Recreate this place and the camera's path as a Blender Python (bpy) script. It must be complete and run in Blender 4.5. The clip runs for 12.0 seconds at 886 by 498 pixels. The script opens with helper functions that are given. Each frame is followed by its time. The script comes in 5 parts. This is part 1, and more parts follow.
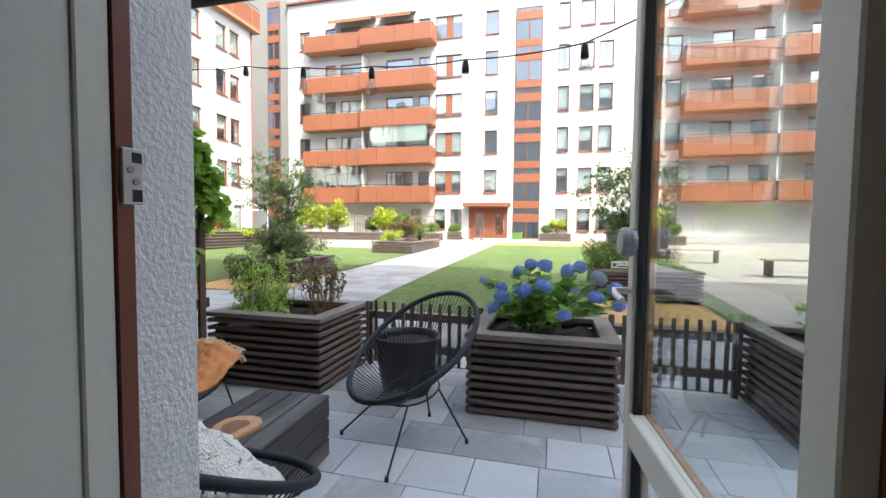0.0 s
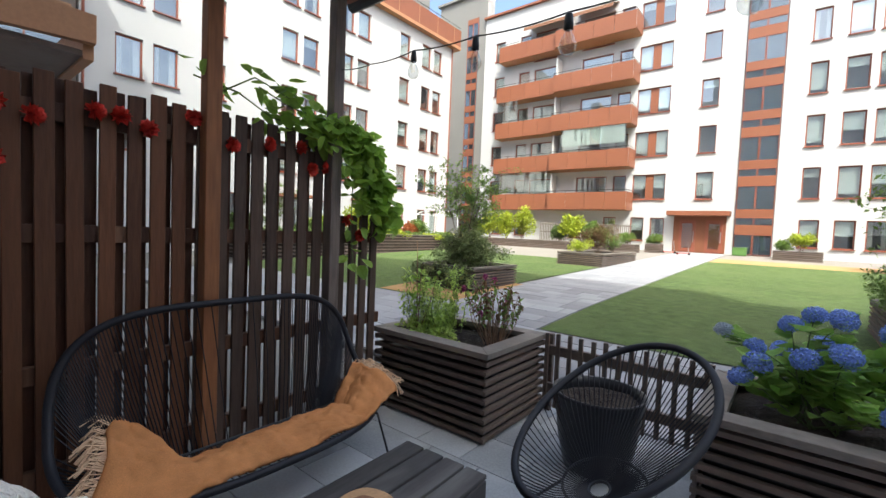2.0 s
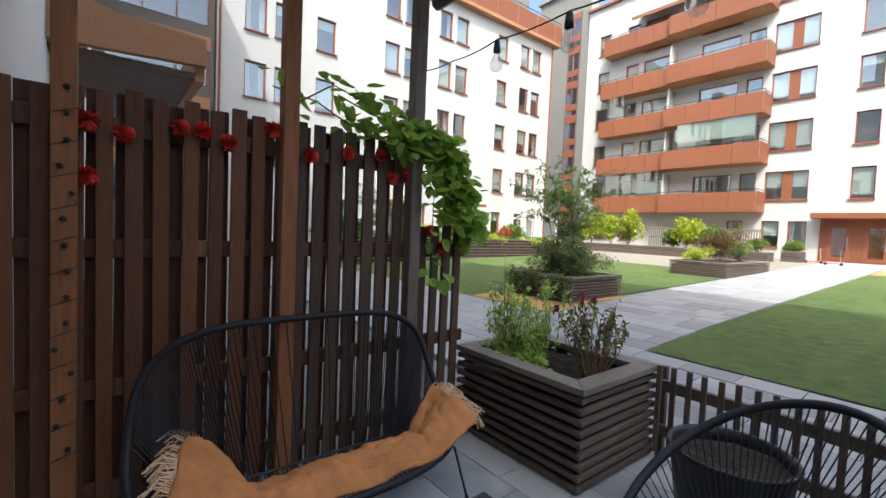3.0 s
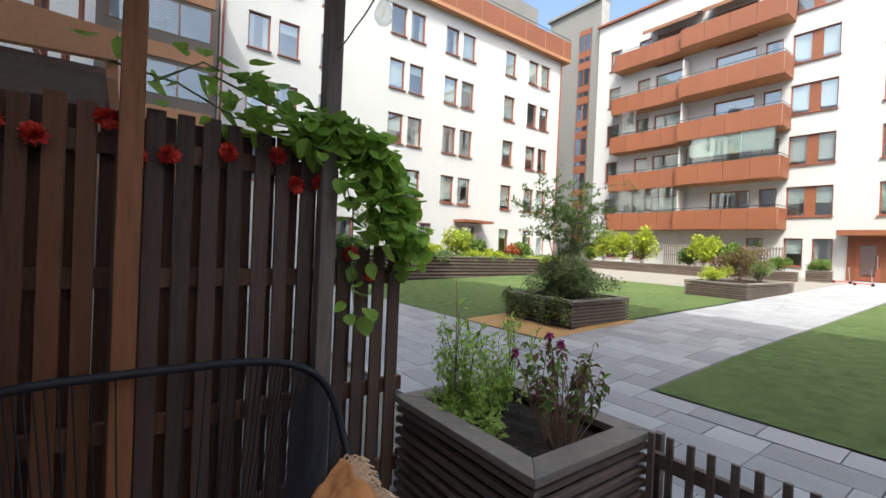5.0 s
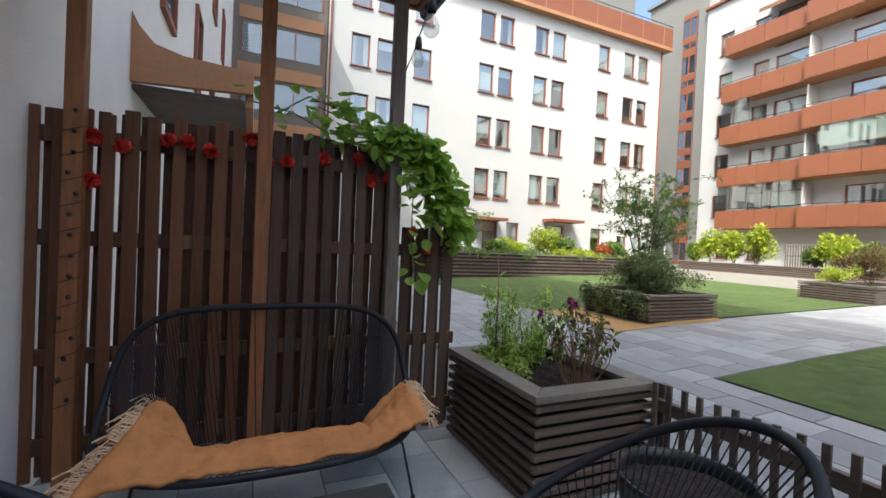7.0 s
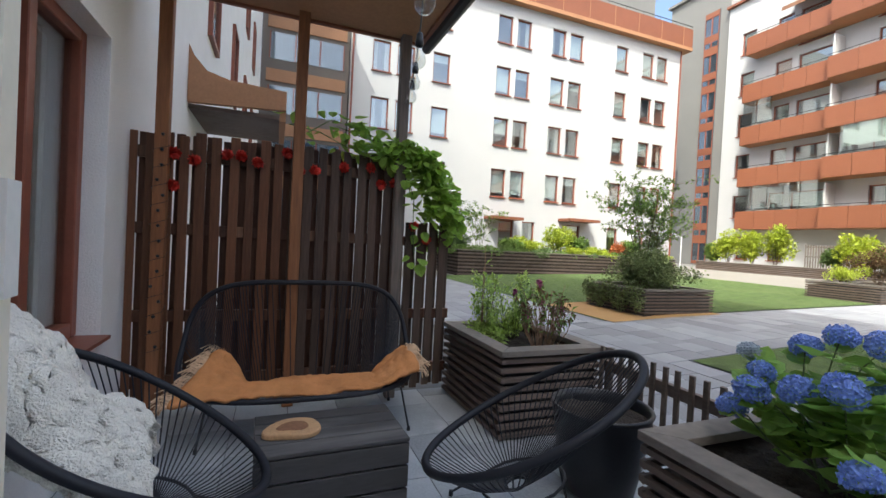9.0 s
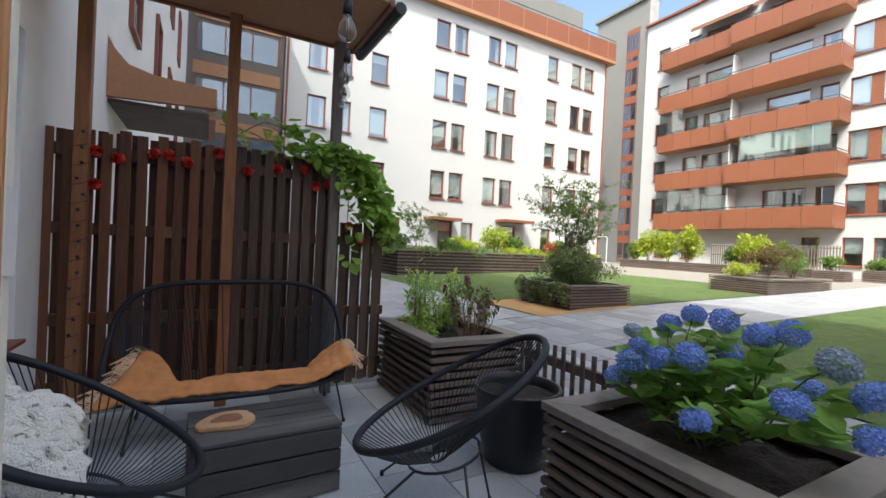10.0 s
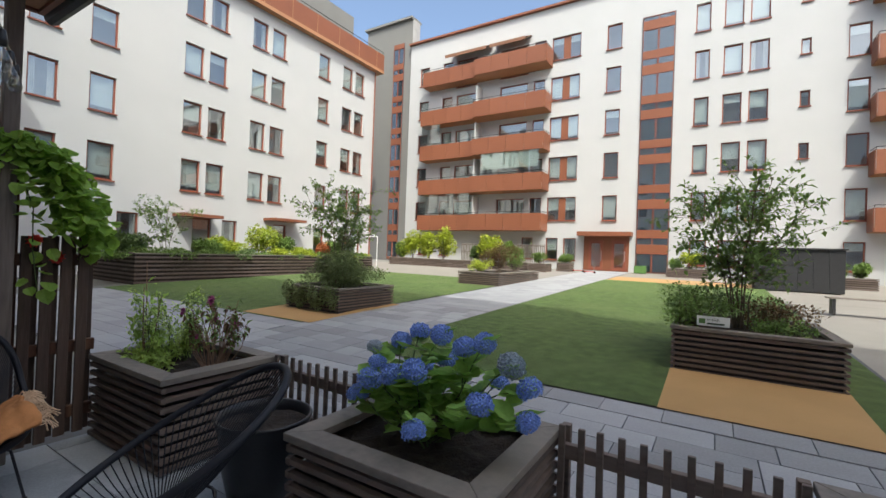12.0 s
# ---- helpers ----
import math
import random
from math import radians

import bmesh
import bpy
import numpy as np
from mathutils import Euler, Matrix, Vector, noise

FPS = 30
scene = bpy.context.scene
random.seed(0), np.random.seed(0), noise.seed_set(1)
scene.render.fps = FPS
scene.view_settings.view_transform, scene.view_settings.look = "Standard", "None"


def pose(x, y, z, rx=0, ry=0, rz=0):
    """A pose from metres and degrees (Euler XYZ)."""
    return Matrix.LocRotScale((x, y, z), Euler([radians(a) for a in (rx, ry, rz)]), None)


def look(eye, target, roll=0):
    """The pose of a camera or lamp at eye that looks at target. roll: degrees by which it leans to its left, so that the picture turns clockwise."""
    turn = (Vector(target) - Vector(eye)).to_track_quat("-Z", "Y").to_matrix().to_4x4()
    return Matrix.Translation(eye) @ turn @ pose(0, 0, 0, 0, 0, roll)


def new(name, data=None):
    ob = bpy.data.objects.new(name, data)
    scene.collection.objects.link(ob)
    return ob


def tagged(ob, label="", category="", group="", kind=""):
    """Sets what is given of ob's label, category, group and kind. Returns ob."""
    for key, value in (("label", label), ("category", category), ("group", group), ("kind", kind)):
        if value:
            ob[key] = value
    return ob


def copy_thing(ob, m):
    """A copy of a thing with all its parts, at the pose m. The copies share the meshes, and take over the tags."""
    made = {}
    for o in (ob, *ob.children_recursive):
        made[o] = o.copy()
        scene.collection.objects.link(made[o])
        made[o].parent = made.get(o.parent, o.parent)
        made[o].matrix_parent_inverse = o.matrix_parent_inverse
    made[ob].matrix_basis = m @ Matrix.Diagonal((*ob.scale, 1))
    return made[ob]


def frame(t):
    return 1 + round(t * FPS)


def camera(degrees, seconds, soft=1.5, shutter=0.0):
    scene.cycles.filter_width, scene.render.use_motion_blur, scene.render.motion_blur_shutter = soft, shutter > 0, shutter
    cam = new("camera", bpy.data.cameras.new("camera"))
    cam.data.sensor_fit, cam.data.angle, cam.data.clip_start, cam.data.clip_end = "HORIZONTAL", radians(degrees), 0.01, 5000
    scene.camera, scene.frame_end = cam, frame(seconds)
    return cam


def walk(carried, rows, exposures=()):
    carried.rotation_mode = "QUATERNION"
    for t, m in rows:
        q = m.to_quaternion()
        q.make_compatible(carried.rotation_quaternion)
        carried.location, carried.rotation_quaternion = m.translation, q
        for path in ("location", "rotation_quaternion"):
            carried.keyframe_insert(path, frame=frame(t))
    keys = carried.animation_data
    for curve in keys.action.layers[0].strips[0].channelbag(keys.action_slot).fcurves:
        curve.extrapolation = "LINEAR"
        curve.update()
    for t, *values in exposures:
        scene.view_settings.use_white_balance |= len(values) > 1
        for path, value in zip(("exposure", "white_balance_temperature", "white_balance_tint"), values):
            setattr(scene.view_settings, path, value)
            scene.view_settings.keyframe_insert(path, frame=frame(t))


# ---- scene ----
cam = camera(91.5, 12.0)
PATH = [
    (0, (0.196, -0.418, 1.477), (-0.307, 1.515, 1.379), 0.6),
    (0.5, (0.106, -0.217, 1.479), (-0.587, 1.657, 1.376), 1.4),
    (1, (-0.005, -0.009, 1.519), (-0.858, 1.797, 1.408), 2.0),
    (1.5, (-0.053, 0.185, 1.562), (-1.097, 1.887, 1.455), 2.1),
    (2, (-0.13, 0.317, 1.551), (-1.383, 1.874, 1.46), 2.4),
    (2.5, (-0.234, 0.473, 1.579), (-1.678, 1.853, 1.49), 2.4),
    (2.7, (-0.266, 0.523, 1.596), (-1.776, 1.832, 1.505), 2.7),
    (4.3, (-0.417, 1.162, 1.669), (-2.053, 2.309, 1.578), 2.0),
    (4.5, (-0.506, 1.268, 1.684), (-2.13, 2.432, 1.616), 2.6),
    (5, (-0.533, 1.451, 1.659), (-2.144, 2.636, 1.643), 2.5),
    (5.5, (-0.442, 1.555, 1.649), (-2.043, 2.752, 1.646), 2.4),
    (6, (-0.307, 1.524, 1.596), (-1.921, 2.705, 1.599), 2.4),
    (6.5, (-0.045, 1.404, 1.541), (-1.767, 2.421, 1.539), 2.6),
    (7, (0.219, 1.4, 1.516), (-1.609, 2.211, 1.49), 2.6),
    (7.2, (0.315, 1.385, 1.501), (-1.531, 2.153, 1.48), 2.5),
    (8.8, (0.95, 1.314, 1.464), (-0.921, 2.018, 1.428), 3.0),
    (9, (1.012, 1.312, 1.46), (-0.853, 2.034, 1.427), 3.0),
    (9.5, (1.151, 1.299, 1.467), (-0.678, 2.108, 1.436), 2.9),
    (10, (1.253, 1.293, 1.449), (-0.498, 2.26, 1.433), 2.7),
    (10.5, (1.31, 1.289, 1.464), (-0.308, 2.463, 1.449), 2.3),
    (11, (1.345, 1.296, 1.552), (-0.099, 2.68, 1.533), 2.2),
    (11.5, (1.37, 1.328, 1.604), (0.116, 2.886, 1.603), 2.1),
    (12, (1.39, 1.4, 1.619), (0.33, 3.096, 1.633), 2.1),
]
EXPOSURES = [(0.0, 2.65, 6400, 0.5), (1.0, 2.35, 6400, 0.5), (2.0, 2.15, 6400, 0.5), (4.5, 2.0, 6400, 0.5), (6.0, 1.95, 6400, 0.5), (7.5, 2.08, 6400, 0.5), (9.5, 2.1, 6400, 0.5), (12.0, 1.55, 6400, 0.5)]
walk(cam, [(t, look(e, g, r)) for t, e, g, r in PATH], EXPOSURES)

# ---- light ----
world = bpy.data.worlds.new("world")
scene.world = world
world.use_nodes = True
wn = world.node_tree.nodes
sky = wn.new("ShaderNodeTexSky")
sky.sky_type = "NISHITA"
sky.sun_disc = False
SUN = Vector((-0.96, 1.0, -1.82)).normalized()
sky.sun_elevation = math.asin(-SUN.z)
sky.sun_rotation = math.atan2(-SUN.x, -SUN.y)
sky.air_density, sky.dust_density, sky.ozone_density = 0.6, 4.5, 0.2
world.node_tree.links.new(sky.outputs[0], wn["Background"].inputs[0])
wn["Background"].inputs[1].default_value = 0.135
sun = new("sun", bpy.data.lights.new("sun", "SUN"))
sun.data.energy, sun.data.angle, sun.data.color = 1.15, radians(0.53), (1.0, 0.975, 0.94)
sun.matrix_world = look((0, -20, 40), Vector((0, -20, 40)) + SUN)


# ---- materials ----
def mat(name, color, rough=0.7, metal=0.0, vary=0.15, scale=8.0, fine=80.0, bump=0.1, dist=0.004, spec=0.4,
        stretch=(1, 1, 1), per_object=0.0, alt=None, alt_scale=2.0, island=0.0):
    """Base colour with broad stains and fine grain, bump from the same grain."""
    m = bpy.data.materials.new(name)
    m.use_nodes = True
    nt = m.node_tree
    n, l = nt.nodes, nt.links
    b = n["Principled BSDF"]
    b.inputs["Roughness"].default_value = rough
    b.inputs["Metallic"].default_value = metal
    b.inputs["Specular IOR Level"].default_value = spec
    tc = n.new("ShaderNodeTexCoord")
    mp = n.new("ShaderNodeMapping")
    mp.inputs["Scale"].default_value = stretch
    l.new(tc.outputs["Object"], mp.inputs["Vector"])
    big = n.new("ShaderNodeTexNoise")
    big.inputs["Scale"].default_value = scale
    big.inputs["Detail"].default_value = 5
    fin = n.new("ShaderNodeTexNoise")
    fin.inputs["Scale"].default_value = fine
    fin.inputs["Detail"].default_value = 3
    for t in (big, fin):
        l.new(mp.outputs[0], t.inputs["Vector"])
    add = n.new("ShaderNodeMath")
    add.operation = "ADD"
    l.new(big.outputs["Fac"], add.inputs[0])
    l.new(fin.outputs["Fac"], add.inputs[1])
    src = add.outputs[0]
    lo, hi = 0.6, 1.4
    if per_object or island:
        rnd = n.new("ShaderNodeObjectInfo").outputs["Random"] if per_object else n.new("ShaderNodeNewGeometry").outputs["Random Per Island"]
        mul = n.new("ShaderNodeMath")
        mul.operation = "MULTIPLY_ADD"
        mul.inputs[1].default_value = per_object or island
        l.new(rnd, mul.inputs[0])
        l.new(src, mul.inputs[2])
        src = mul.outputs[0]
        hi += per_object or island
    mr = n.new("ShaderNodeMapRange")
    mr.inputs["From Min"].default_value, mr.inputs["From Max"].default_value = lo, hi
    l.new(src, mr.inputs["Value"])
    ramp = n.new("ShaderNodeMixRGB")
    dark = tuple(c * (1 - vary) for c in color)
    lite = tuple(min(1, c * (1 + vary)) for c in color)
    ramp.inputs[1].default_value = (*dark, 1)
    ramp.inputs[2].default_value = (*lite, 1)
    l.new(mr.outputs[0], ramp.inputs[0])
    col = ramp.outputs[0]
    if alt:
        st = n.new("ShaderNodeTexNoise")
        st.inputs["Scale"].default_value = alt_scale
        st.inputs["Detail"].default_value = 6
        l.new(mp.outputs[0], st.inputs["Vector"])
        sr = n.new("ShaderNodeMapRange")
        sr.inputs["From Min"].default_value, sr.inputs["From Max"].default_value = 0.5, 0.68
        l.new(st.outputs["Fac"], sr.inputs["Value"])
        mx = n.new("ShaderNodeMixRGB")
        l.new(sr.outputs[0], mx.inputs[0])
        l.new(col, mx.inputs[1])
        mx.inputs[2].default_value = (*alt, 1)
        col = mx.outputs[0]
    l.new(col, b.inputs["Base Color"])
    if bump:
        bp = n.new("ShaderNodeBump")
        bp.inputs["Strength"].default_value = bump
        bp.inputs["Distance"].default_value = dist
        l.new(fin.outputs["Fac"], bp.inputs["Height"])
        l.new(bp.outputs[0], b.inputs["Normal"])
    return m


def glass(name, tint=(1, 1, 1), rough=0.0, base=0.06, rise=0.9):
    """Thin pane: clear, with a mirror film that grows towards grazing views."""
    m = bpy.data.materials.new(name)
    m.use_nodes = True
    n, l = m.node_tree.nodes, m.node_tree.links
    n.remove(n["Principled BSDF"])
    tr = n.new("ShaderNodeBsdfTransparent")
    tr.inputs[0].default_value = (*tint, 1)
    gl = n.new("ShaderNodeBsdfGlossy")
    gl.inputs["Roughness"].default_value = rough
    lw = n.new("ShaderNodeLayerWeight")
    lw.inputs[0].default_value = 0.5
    pw = n.new("ShaderNodeMath")
    pw.operation = "POWER"
    pw.inputs[1].default_value = 4.0
    l.new(lw.outputs["Facing"], pw.inputs[0])
    mu = n.new("ShaderNodeMath")
    mu.operation, mu.use_clamp = "MULTIPLY_ADD", True
    mu.inputs[1].default_value, mu.inputs[2].default_value = rise, base
    l.new(pw.outputs[0], mu.inputs[0])
    mx = n.new("ShaderNodeMixShader")
    l.new(mu.outputs[0], mx.inputs[0])
    l.new(tr.outputs[0], mx.inputs[1])
    l.new(gl.outputs[0], mx.inputs[2])
    l.new(mx.outputs[0], n["Material Output"].inputs[0])
    return m


def leafmat(name, color, vary=0.35, trans=0.35, rough=0.5):
    m = mat(name, color, rough, 0, vary, 6, 60, 0.0, island=0.9, spec=0.35)
    n, l = m.node_tree.nodes, m.node_tree.links
    b = n["Principled BSDF"]
    tl = n.new("ShaderNodeBsdfTranslucent")
    hs = n.new("ShaderNodeHueSaturation")
    hs.inputs["Value"].default_value = 1.3
    l.new(b.inputs["Base Color"].links[0].from_socket, hs.inputs["Color"])
    l.new(hs.outputs[0], tl.inputs[0])
    mx = n.new("ShaderNodeMixShader")
    mx.inputs[0].default_value = trans
    l.new(b.outputs[0], mx.inputs[1])
    l.new(tl.outputs[0], mx.inputs[2])
    l.new(mx.outputs[0], n["Material Output"].inputs[0])
    return m


M = dict(
    render=mat("white_render", (0.47, 0.469, 0.466), 0.9, vary=0.05, scale=0.5, fine=60, bump=0.25, spec=0.2),
    stucco=mat("stucco", (0.86, 0.845, 0.82), 0.95, vary=0.06, scale=3, fine=95, bump=0.75, dist=0.007, spec=0.2),
    grey=mat("grey_cladding", (0.18, 0.176, 0.165), 0.8, vary=0.08, scale=0.6, fine=20, bump=0.1),
    taupe=mat("grey_brown_cladding", (0.14, 0.115, 0.095), 0.6, vary=0.1, scale=0.7, fine=25, bump=0.08),
    copper=mat("rust_red_sheet", (0.215, 0.076, 0.038), 0.5, vary=0.12, scale=0.8, fine=15, bump=0.05, per_object=0.3),
    soffit=mat("brown_soffit", (0.36, 0.18, 0.09), 0.6, vary=0.15, scale=1.2, fine=30, bump=0.05),
    wframe=mat("red_brown_frame", (0.24, 0.075, 0.045), 0.45, vary=0.12, fine=40),
    wpanel=mat("orange_panel", (0.2, 0.072, 0.036), 0.5, vary=0.1, fine=40),
    room=mat("room_dark", (0.34, 0.33, 0.32), 0.9, vary=0.3, scale=1),
    blind=mat("blind_cloth", (0.62, 0.64, 0.62), 0.9, vary=0.1, scale=1.5, per_object=0.5),
    curtain=mat("curtain_cloth", (0.55, 0.53, 0.5), 0.9, vary=0.2, scale=2, stretch=(6, 6, 0.6)),
    blackmetal=mat("black_metal", (0.03, 0.03, 0.032), 0.45, vary=0.2, fine=60),
    zinc=mat("grey_metal", (0.35, 0.35, 0.36), 0.4, 0.6, vary=0.1),
    fence=mat("stained_fence_wood", (0.075, 0.031, 0.016), 0.65, vary=0.55, scale=5, fine=55, bump=0.5, dist=0.006,
              stretch=(1, 1, 0.12), per_object=0.6, alt=(0.21, 0.11, 0.062), alt_scale=7),
    fencewarm=mat("sheltered_fence_wood", (0.125, 0.05, 0.022), 0.6, vary=0.55, scale=5, fine=55, bump=0.5, dist=0.006,
                  stretch=(1, 1, 0.12), per_object=0.7, alt=(0.06, 0.028, 0.016), alt_scale=6),
    fencegrey=mat("weathered_fence_wood", (0.085, 0.055, 0.041), 0.75, vary=0.55, scale=5, fine=55, bump=0.5, dist=0.006,
                  stretch=(1, 1, 0.12), per_object=0.6, alt=(0.14, 0.10, 0.078), alt_scale=6),
    post=mat("post_wood", (0.27, 0.11, 0.045), 0.6, vary=0.35, scale=4, fine=50, bump=0.4, stretch=(1, 1, 0.1), alt=(0.12, 0.06, 0.035), alt_scale=4),
    greypost=mat("weathered_post_wood", (0.17, 0.14, 0.12), 0.8, vary=0.35, scale=4, fine=50, bump=0.5, stretch=(1, 1, 0.1)),
    slat=mat("weathered_slat_wood", (0.135, 0.1, 0.082), 0.75, vary=0.45, scale=4, fine=45, bump=0.5, dist=0.006,
             stretch=(0.25, 0.25, 1), per_object=0.5, alt=(0.16, 0.13, 0.115), alt_scale=5),
    rim=mat("weathered_rim_wood", (0.19, 0.165, 0.142), 0.8, vary=0.4, scale=5, fine=50, bump=0.5, stretch=(0.4, 0.4, 1), per_object=0.3,
            alt=(0.24, 0.205, 0.17), alt_scale=4),
    crate=mat("black_stained_crate", (0.06, 0.056, 0.055), 0.7, vary=0.45, scale=5, fine=60, bump=0.5, stretch=(1, 0.15, 1), per_object=0.5,
              alt=(0.15, 0.14, 0.135), alt_scale=6),
    tile=mat("slate_tile", (0.40, 0.42, 0.435), 0.55, vary=0.48, scale=3, fine=60, bump=0.25, per_object=1.2, alt=(0.54, 0.555, 0.57), alt_scale=2.2),
    joint=mat("joint_sand", (0.10, 0.10, 0.105), 0.95, vary=0.3),
    paver=mat("path_paver", (0.29, 0.29, 0.30), 0.75, vary=0.4, scale=2, fine=50, bump=0.2, per_object=1.0),
    paverjoin=mat("far_paver", (0.31, 0.31, 0.32), 0.75, vary=0.22, scale=2, fine=50, bump=0.2, island=1.0),
    plaza=mat("pale_plaza_paving", (0.24, 0.22, 0.195), 0.85, vary=0.12, scale=1, fine=40),
    turf=mat("artificial_turf", (0.11, 0.165, 0.045), 0.85, vary=0.55, scale=5, fine=150, bump=1.0, dist=0.03, alt=(0.135, 0.185, 0.055), alt_scale=0.5),
    ochre=mat("ochre_rubber_ground", (0.40, 0.24, 0.10), 0.9, vary=0.12, scale=1.5, fine=160, bump=0.4),
    earth=mat("courtyard_base", (0.20, 0.19, 0.175), 0.95, vary=0.2, scale=0.4),
    soil=mat("soil", (0.045, 0.033, 0.025), 0.95, vary=0.6, scale=12, fine=90, bump=1.0, dist=0.03),
    cord=mat("navy_cord", (0.012, 0.013, 0.019), 0.6, vary=0.25, fine=120),
    steel=mat("black_steel", (0.018, 0.019, 0.022), 0.4, vary=0.2, fine=90),
    pot=mat("charcoal_pot", (0.014, 0.015, 0.019), 0.35, vary=0.25, scale=4, fine=60),
    throw=mat("ochre_throw", (0.58, 0.255, 0.10), 0.95, vary=0.32, scale=7, fine=260, bump=0.5, spec=0.15),
    fringe=mat("fringe_yarn", (0.72, 0.50, 0.32), 0.95, vary=0.2, scale=20),
    wool=mat("cream_wool", (0.90, 0.86, 0.77), 0.95, vary=0.12, scale=14, fine=120, bump=0.9, dist=0.02, spec=0.1),
    stump=mat("pale_wood_slice", (0.50, 0.30, 0.155), 0.7, vary=0.25, scale=10, fine=70, bump=0.2),
    stumpdark=mat("heartwood", (0.24, 0.115, 0.06), 0.7, vary=0.3, scale=20, fine=70),
    black=mat("black_plastic", (0.015, 0.015, 0.016), 0.4, vary=0.2),
    white=mat("white_paint", (0.84, 0.80, 0.68), 0.45, vary=0.05, scale=3, fine=60),
    greypaint=mat("interior_wall_paint", (0.87, 0.84, 0.74), 0.7, vary=0.05, scale=2, fine=60),
    woodfloor=mat("oak_floor", (0.33, 0.21, 0.12), 0.5, vary=0.25, scale=3, stretch=(1, 0.15, 1)),
    cladding=mat("copper_brown_cladding", (0.52, 0.26, 0.11), 0.35, vary=0.08, scale=2, fine=30, metal=0.2),
    steelshine=mat("brushed_steel", (0.6, 0.6, 0.58), 0.3, 1.0, vary=0.1),
    brass=mat("bulb_brass", (0.5, 0.36, 0.16), 0.35, 1.0, vary=0.1),
    rose=mat("red_rose", (0.68, 0.05, 0.035), 0.7, vary=0.4, scale=40, island=0.8),
    stem=mat("green_stem", (0.10, 0.14, 0.05), 0.7, vary=0.3),
    bark=mat("bark", (0.12, 0.085, 0.06), 0.9, vary=0.4, scale=10, fine=60, bump=0.8),
    dry=mat("dry_stem", (0.24, 0.15, 0.10), 0.9, vary=0.35, scale=10, island=0.6),
    herb=leafmat("leaf_herb", (0.36, 0.48, 0.12), trans=0.42),
    leaf=leafmat("leaf_green", (0.16, 0.24, 0.06)),
    leafdark=leafmat("leaf_dark", (0.13, 0.19, 0.065)),
    leaflime=leafmat("leaf_lime", (0.36, 0.42, 0.05)),
    leafvine=leafmat("leaf_vine", (0.27, 0.42, 0.07)),
    leafhyd=leafmat("leaf_hydrangea", (0.24, 0.40, 0.085), trans=0.42),
    leafred=leafmat("leaf_bronze", (0.14, 0.085, 0.04)),
    ivy=leafmat("leaf_ivy", (0.19, 0.235, 0.10)),
    bloom=leafmat("hydrangea_blue", (0.23, 0.34, 0.76), vary=0.4, trans=0.2),
    bloompale=leafmat("hydrangea_pale", (0.36, 0.42, 0.50), vary=0.35, trans=0.2),
    purple=leafmat("purple_bloom", (0.30, 0.05, 0.16)),
    orangebloom=leafmat("orange_bloom", (0.42, 0.15, 0.06)),
    pane=glass("window_pane", (0.9, 0.94, 0.94), 0.0, 0.20, 0.7),
    stairpane=glass("stair_pane", (0.85, 0.9, 0.92), 0.0, 0.12, 0.6),
    # dark colour standing in for unlit interiors behind stair and house panes
    dimbacking=mat("painted_dim_interior", (0.075, 0.085, 0.10), 0.8, vary=0.4, scale=0.7),
    doorpane=glass("door_pane", (0.93, 0.96, 0.95), 0.0, 0.06, 0.8),
    balcglass=glass("balcony_glass", (0.9, 0.95, 0.93), 0.02, 0.25, 0.6),
    bulbglass=glass("bulb_glass", (0.86, 0.88, 0.88), 0.0, 0.10, 0.9),
    green=mat("green_plastic", (0.10, 0.20, 0.05), 0.5),
    sign=mat("white_sign", (0.75, 0.76, 0.74), 0.5, vary=0.05),
    ink=mat("sign_ink", (0.05, 0.08, 0.05), 0.6),
    awning=mat("brown_awning_cloth", (0.20, 0.10, 0.06), 0.9, vary=0.15),
)


# ---- builders ----
def mesh_of(name, bm, material, smooth=False):
    me = bpy.data.meshes.new(name)
    bm.to_mesh(me)
    bm.free()
    me.materials.append(material)
    if smooth:
        me.polygons.foreach_set("use_smooth", [True] * len(me.polygons))
    return me


def thing(name, loc=(0, 0, 0), label="", category="", group="", kind="", turn=0):
    ob = new(name)
    ob.empty_display_size = 0.1
    ob.matrix_basis = pose(*loc, 0, 0, turn)
    return tagged(ob, label, category, group, kind)


def part(name, bm, material, parent=None, label="", smooth=False, kind=""):
    ob = new(name, mesh_of(name, bm, material, smooth))
    if parent:
        ob.parent = parent
    return tagged(ob, label, "", "", kind)


def piece(name, me, parent, m):
    """One more object on a shared mesh."""
    ob = new(name, me)
    ob.parent = parent
    ob.matrix_basis = m
    return ob


def solid(name, bm, material, label, category, kind="", group="", smooth=False):
    return tagged(new(name, mesh_of(name, bm, material, smooth)), label, category, group, kind)


def box(bm, x0, x1, y0, y1, z0, z1, bev=0.0):
    v = [bm.verts.new(p) for p in ((x0, y0, z0), (x1, y0, z0), (x1, y1, z0), (x0, y1, z0), (x0, y0, z1), (x1, y0, z1), (x1, y1, z1), (x0, y1, z1))]
    fs = [bm.faces.new([v[i] for i in q]) for q in ((3, 2, 1, 0), (4, 5, 6, 7), (0, 1, 5, 4), (1, 2, 6, 5), (2, 3, 7, 6), (3, 0, 4, 7))]
    if bev:
        es = list({e for f in fs for e in f.edges})
        bmesh.ops.bevel(bm, geom=es, offset=bev, segments=1, affect="EDGES")
    return bm


def B(x0, x1, y0, y1, z0, z1, bev=0.0):
    return box(bmesh.new(), min(x0, x1), max(x0, x1), min(y0, y1), max(y0, y1), min(z0, z1), max(z0, z1), bev)


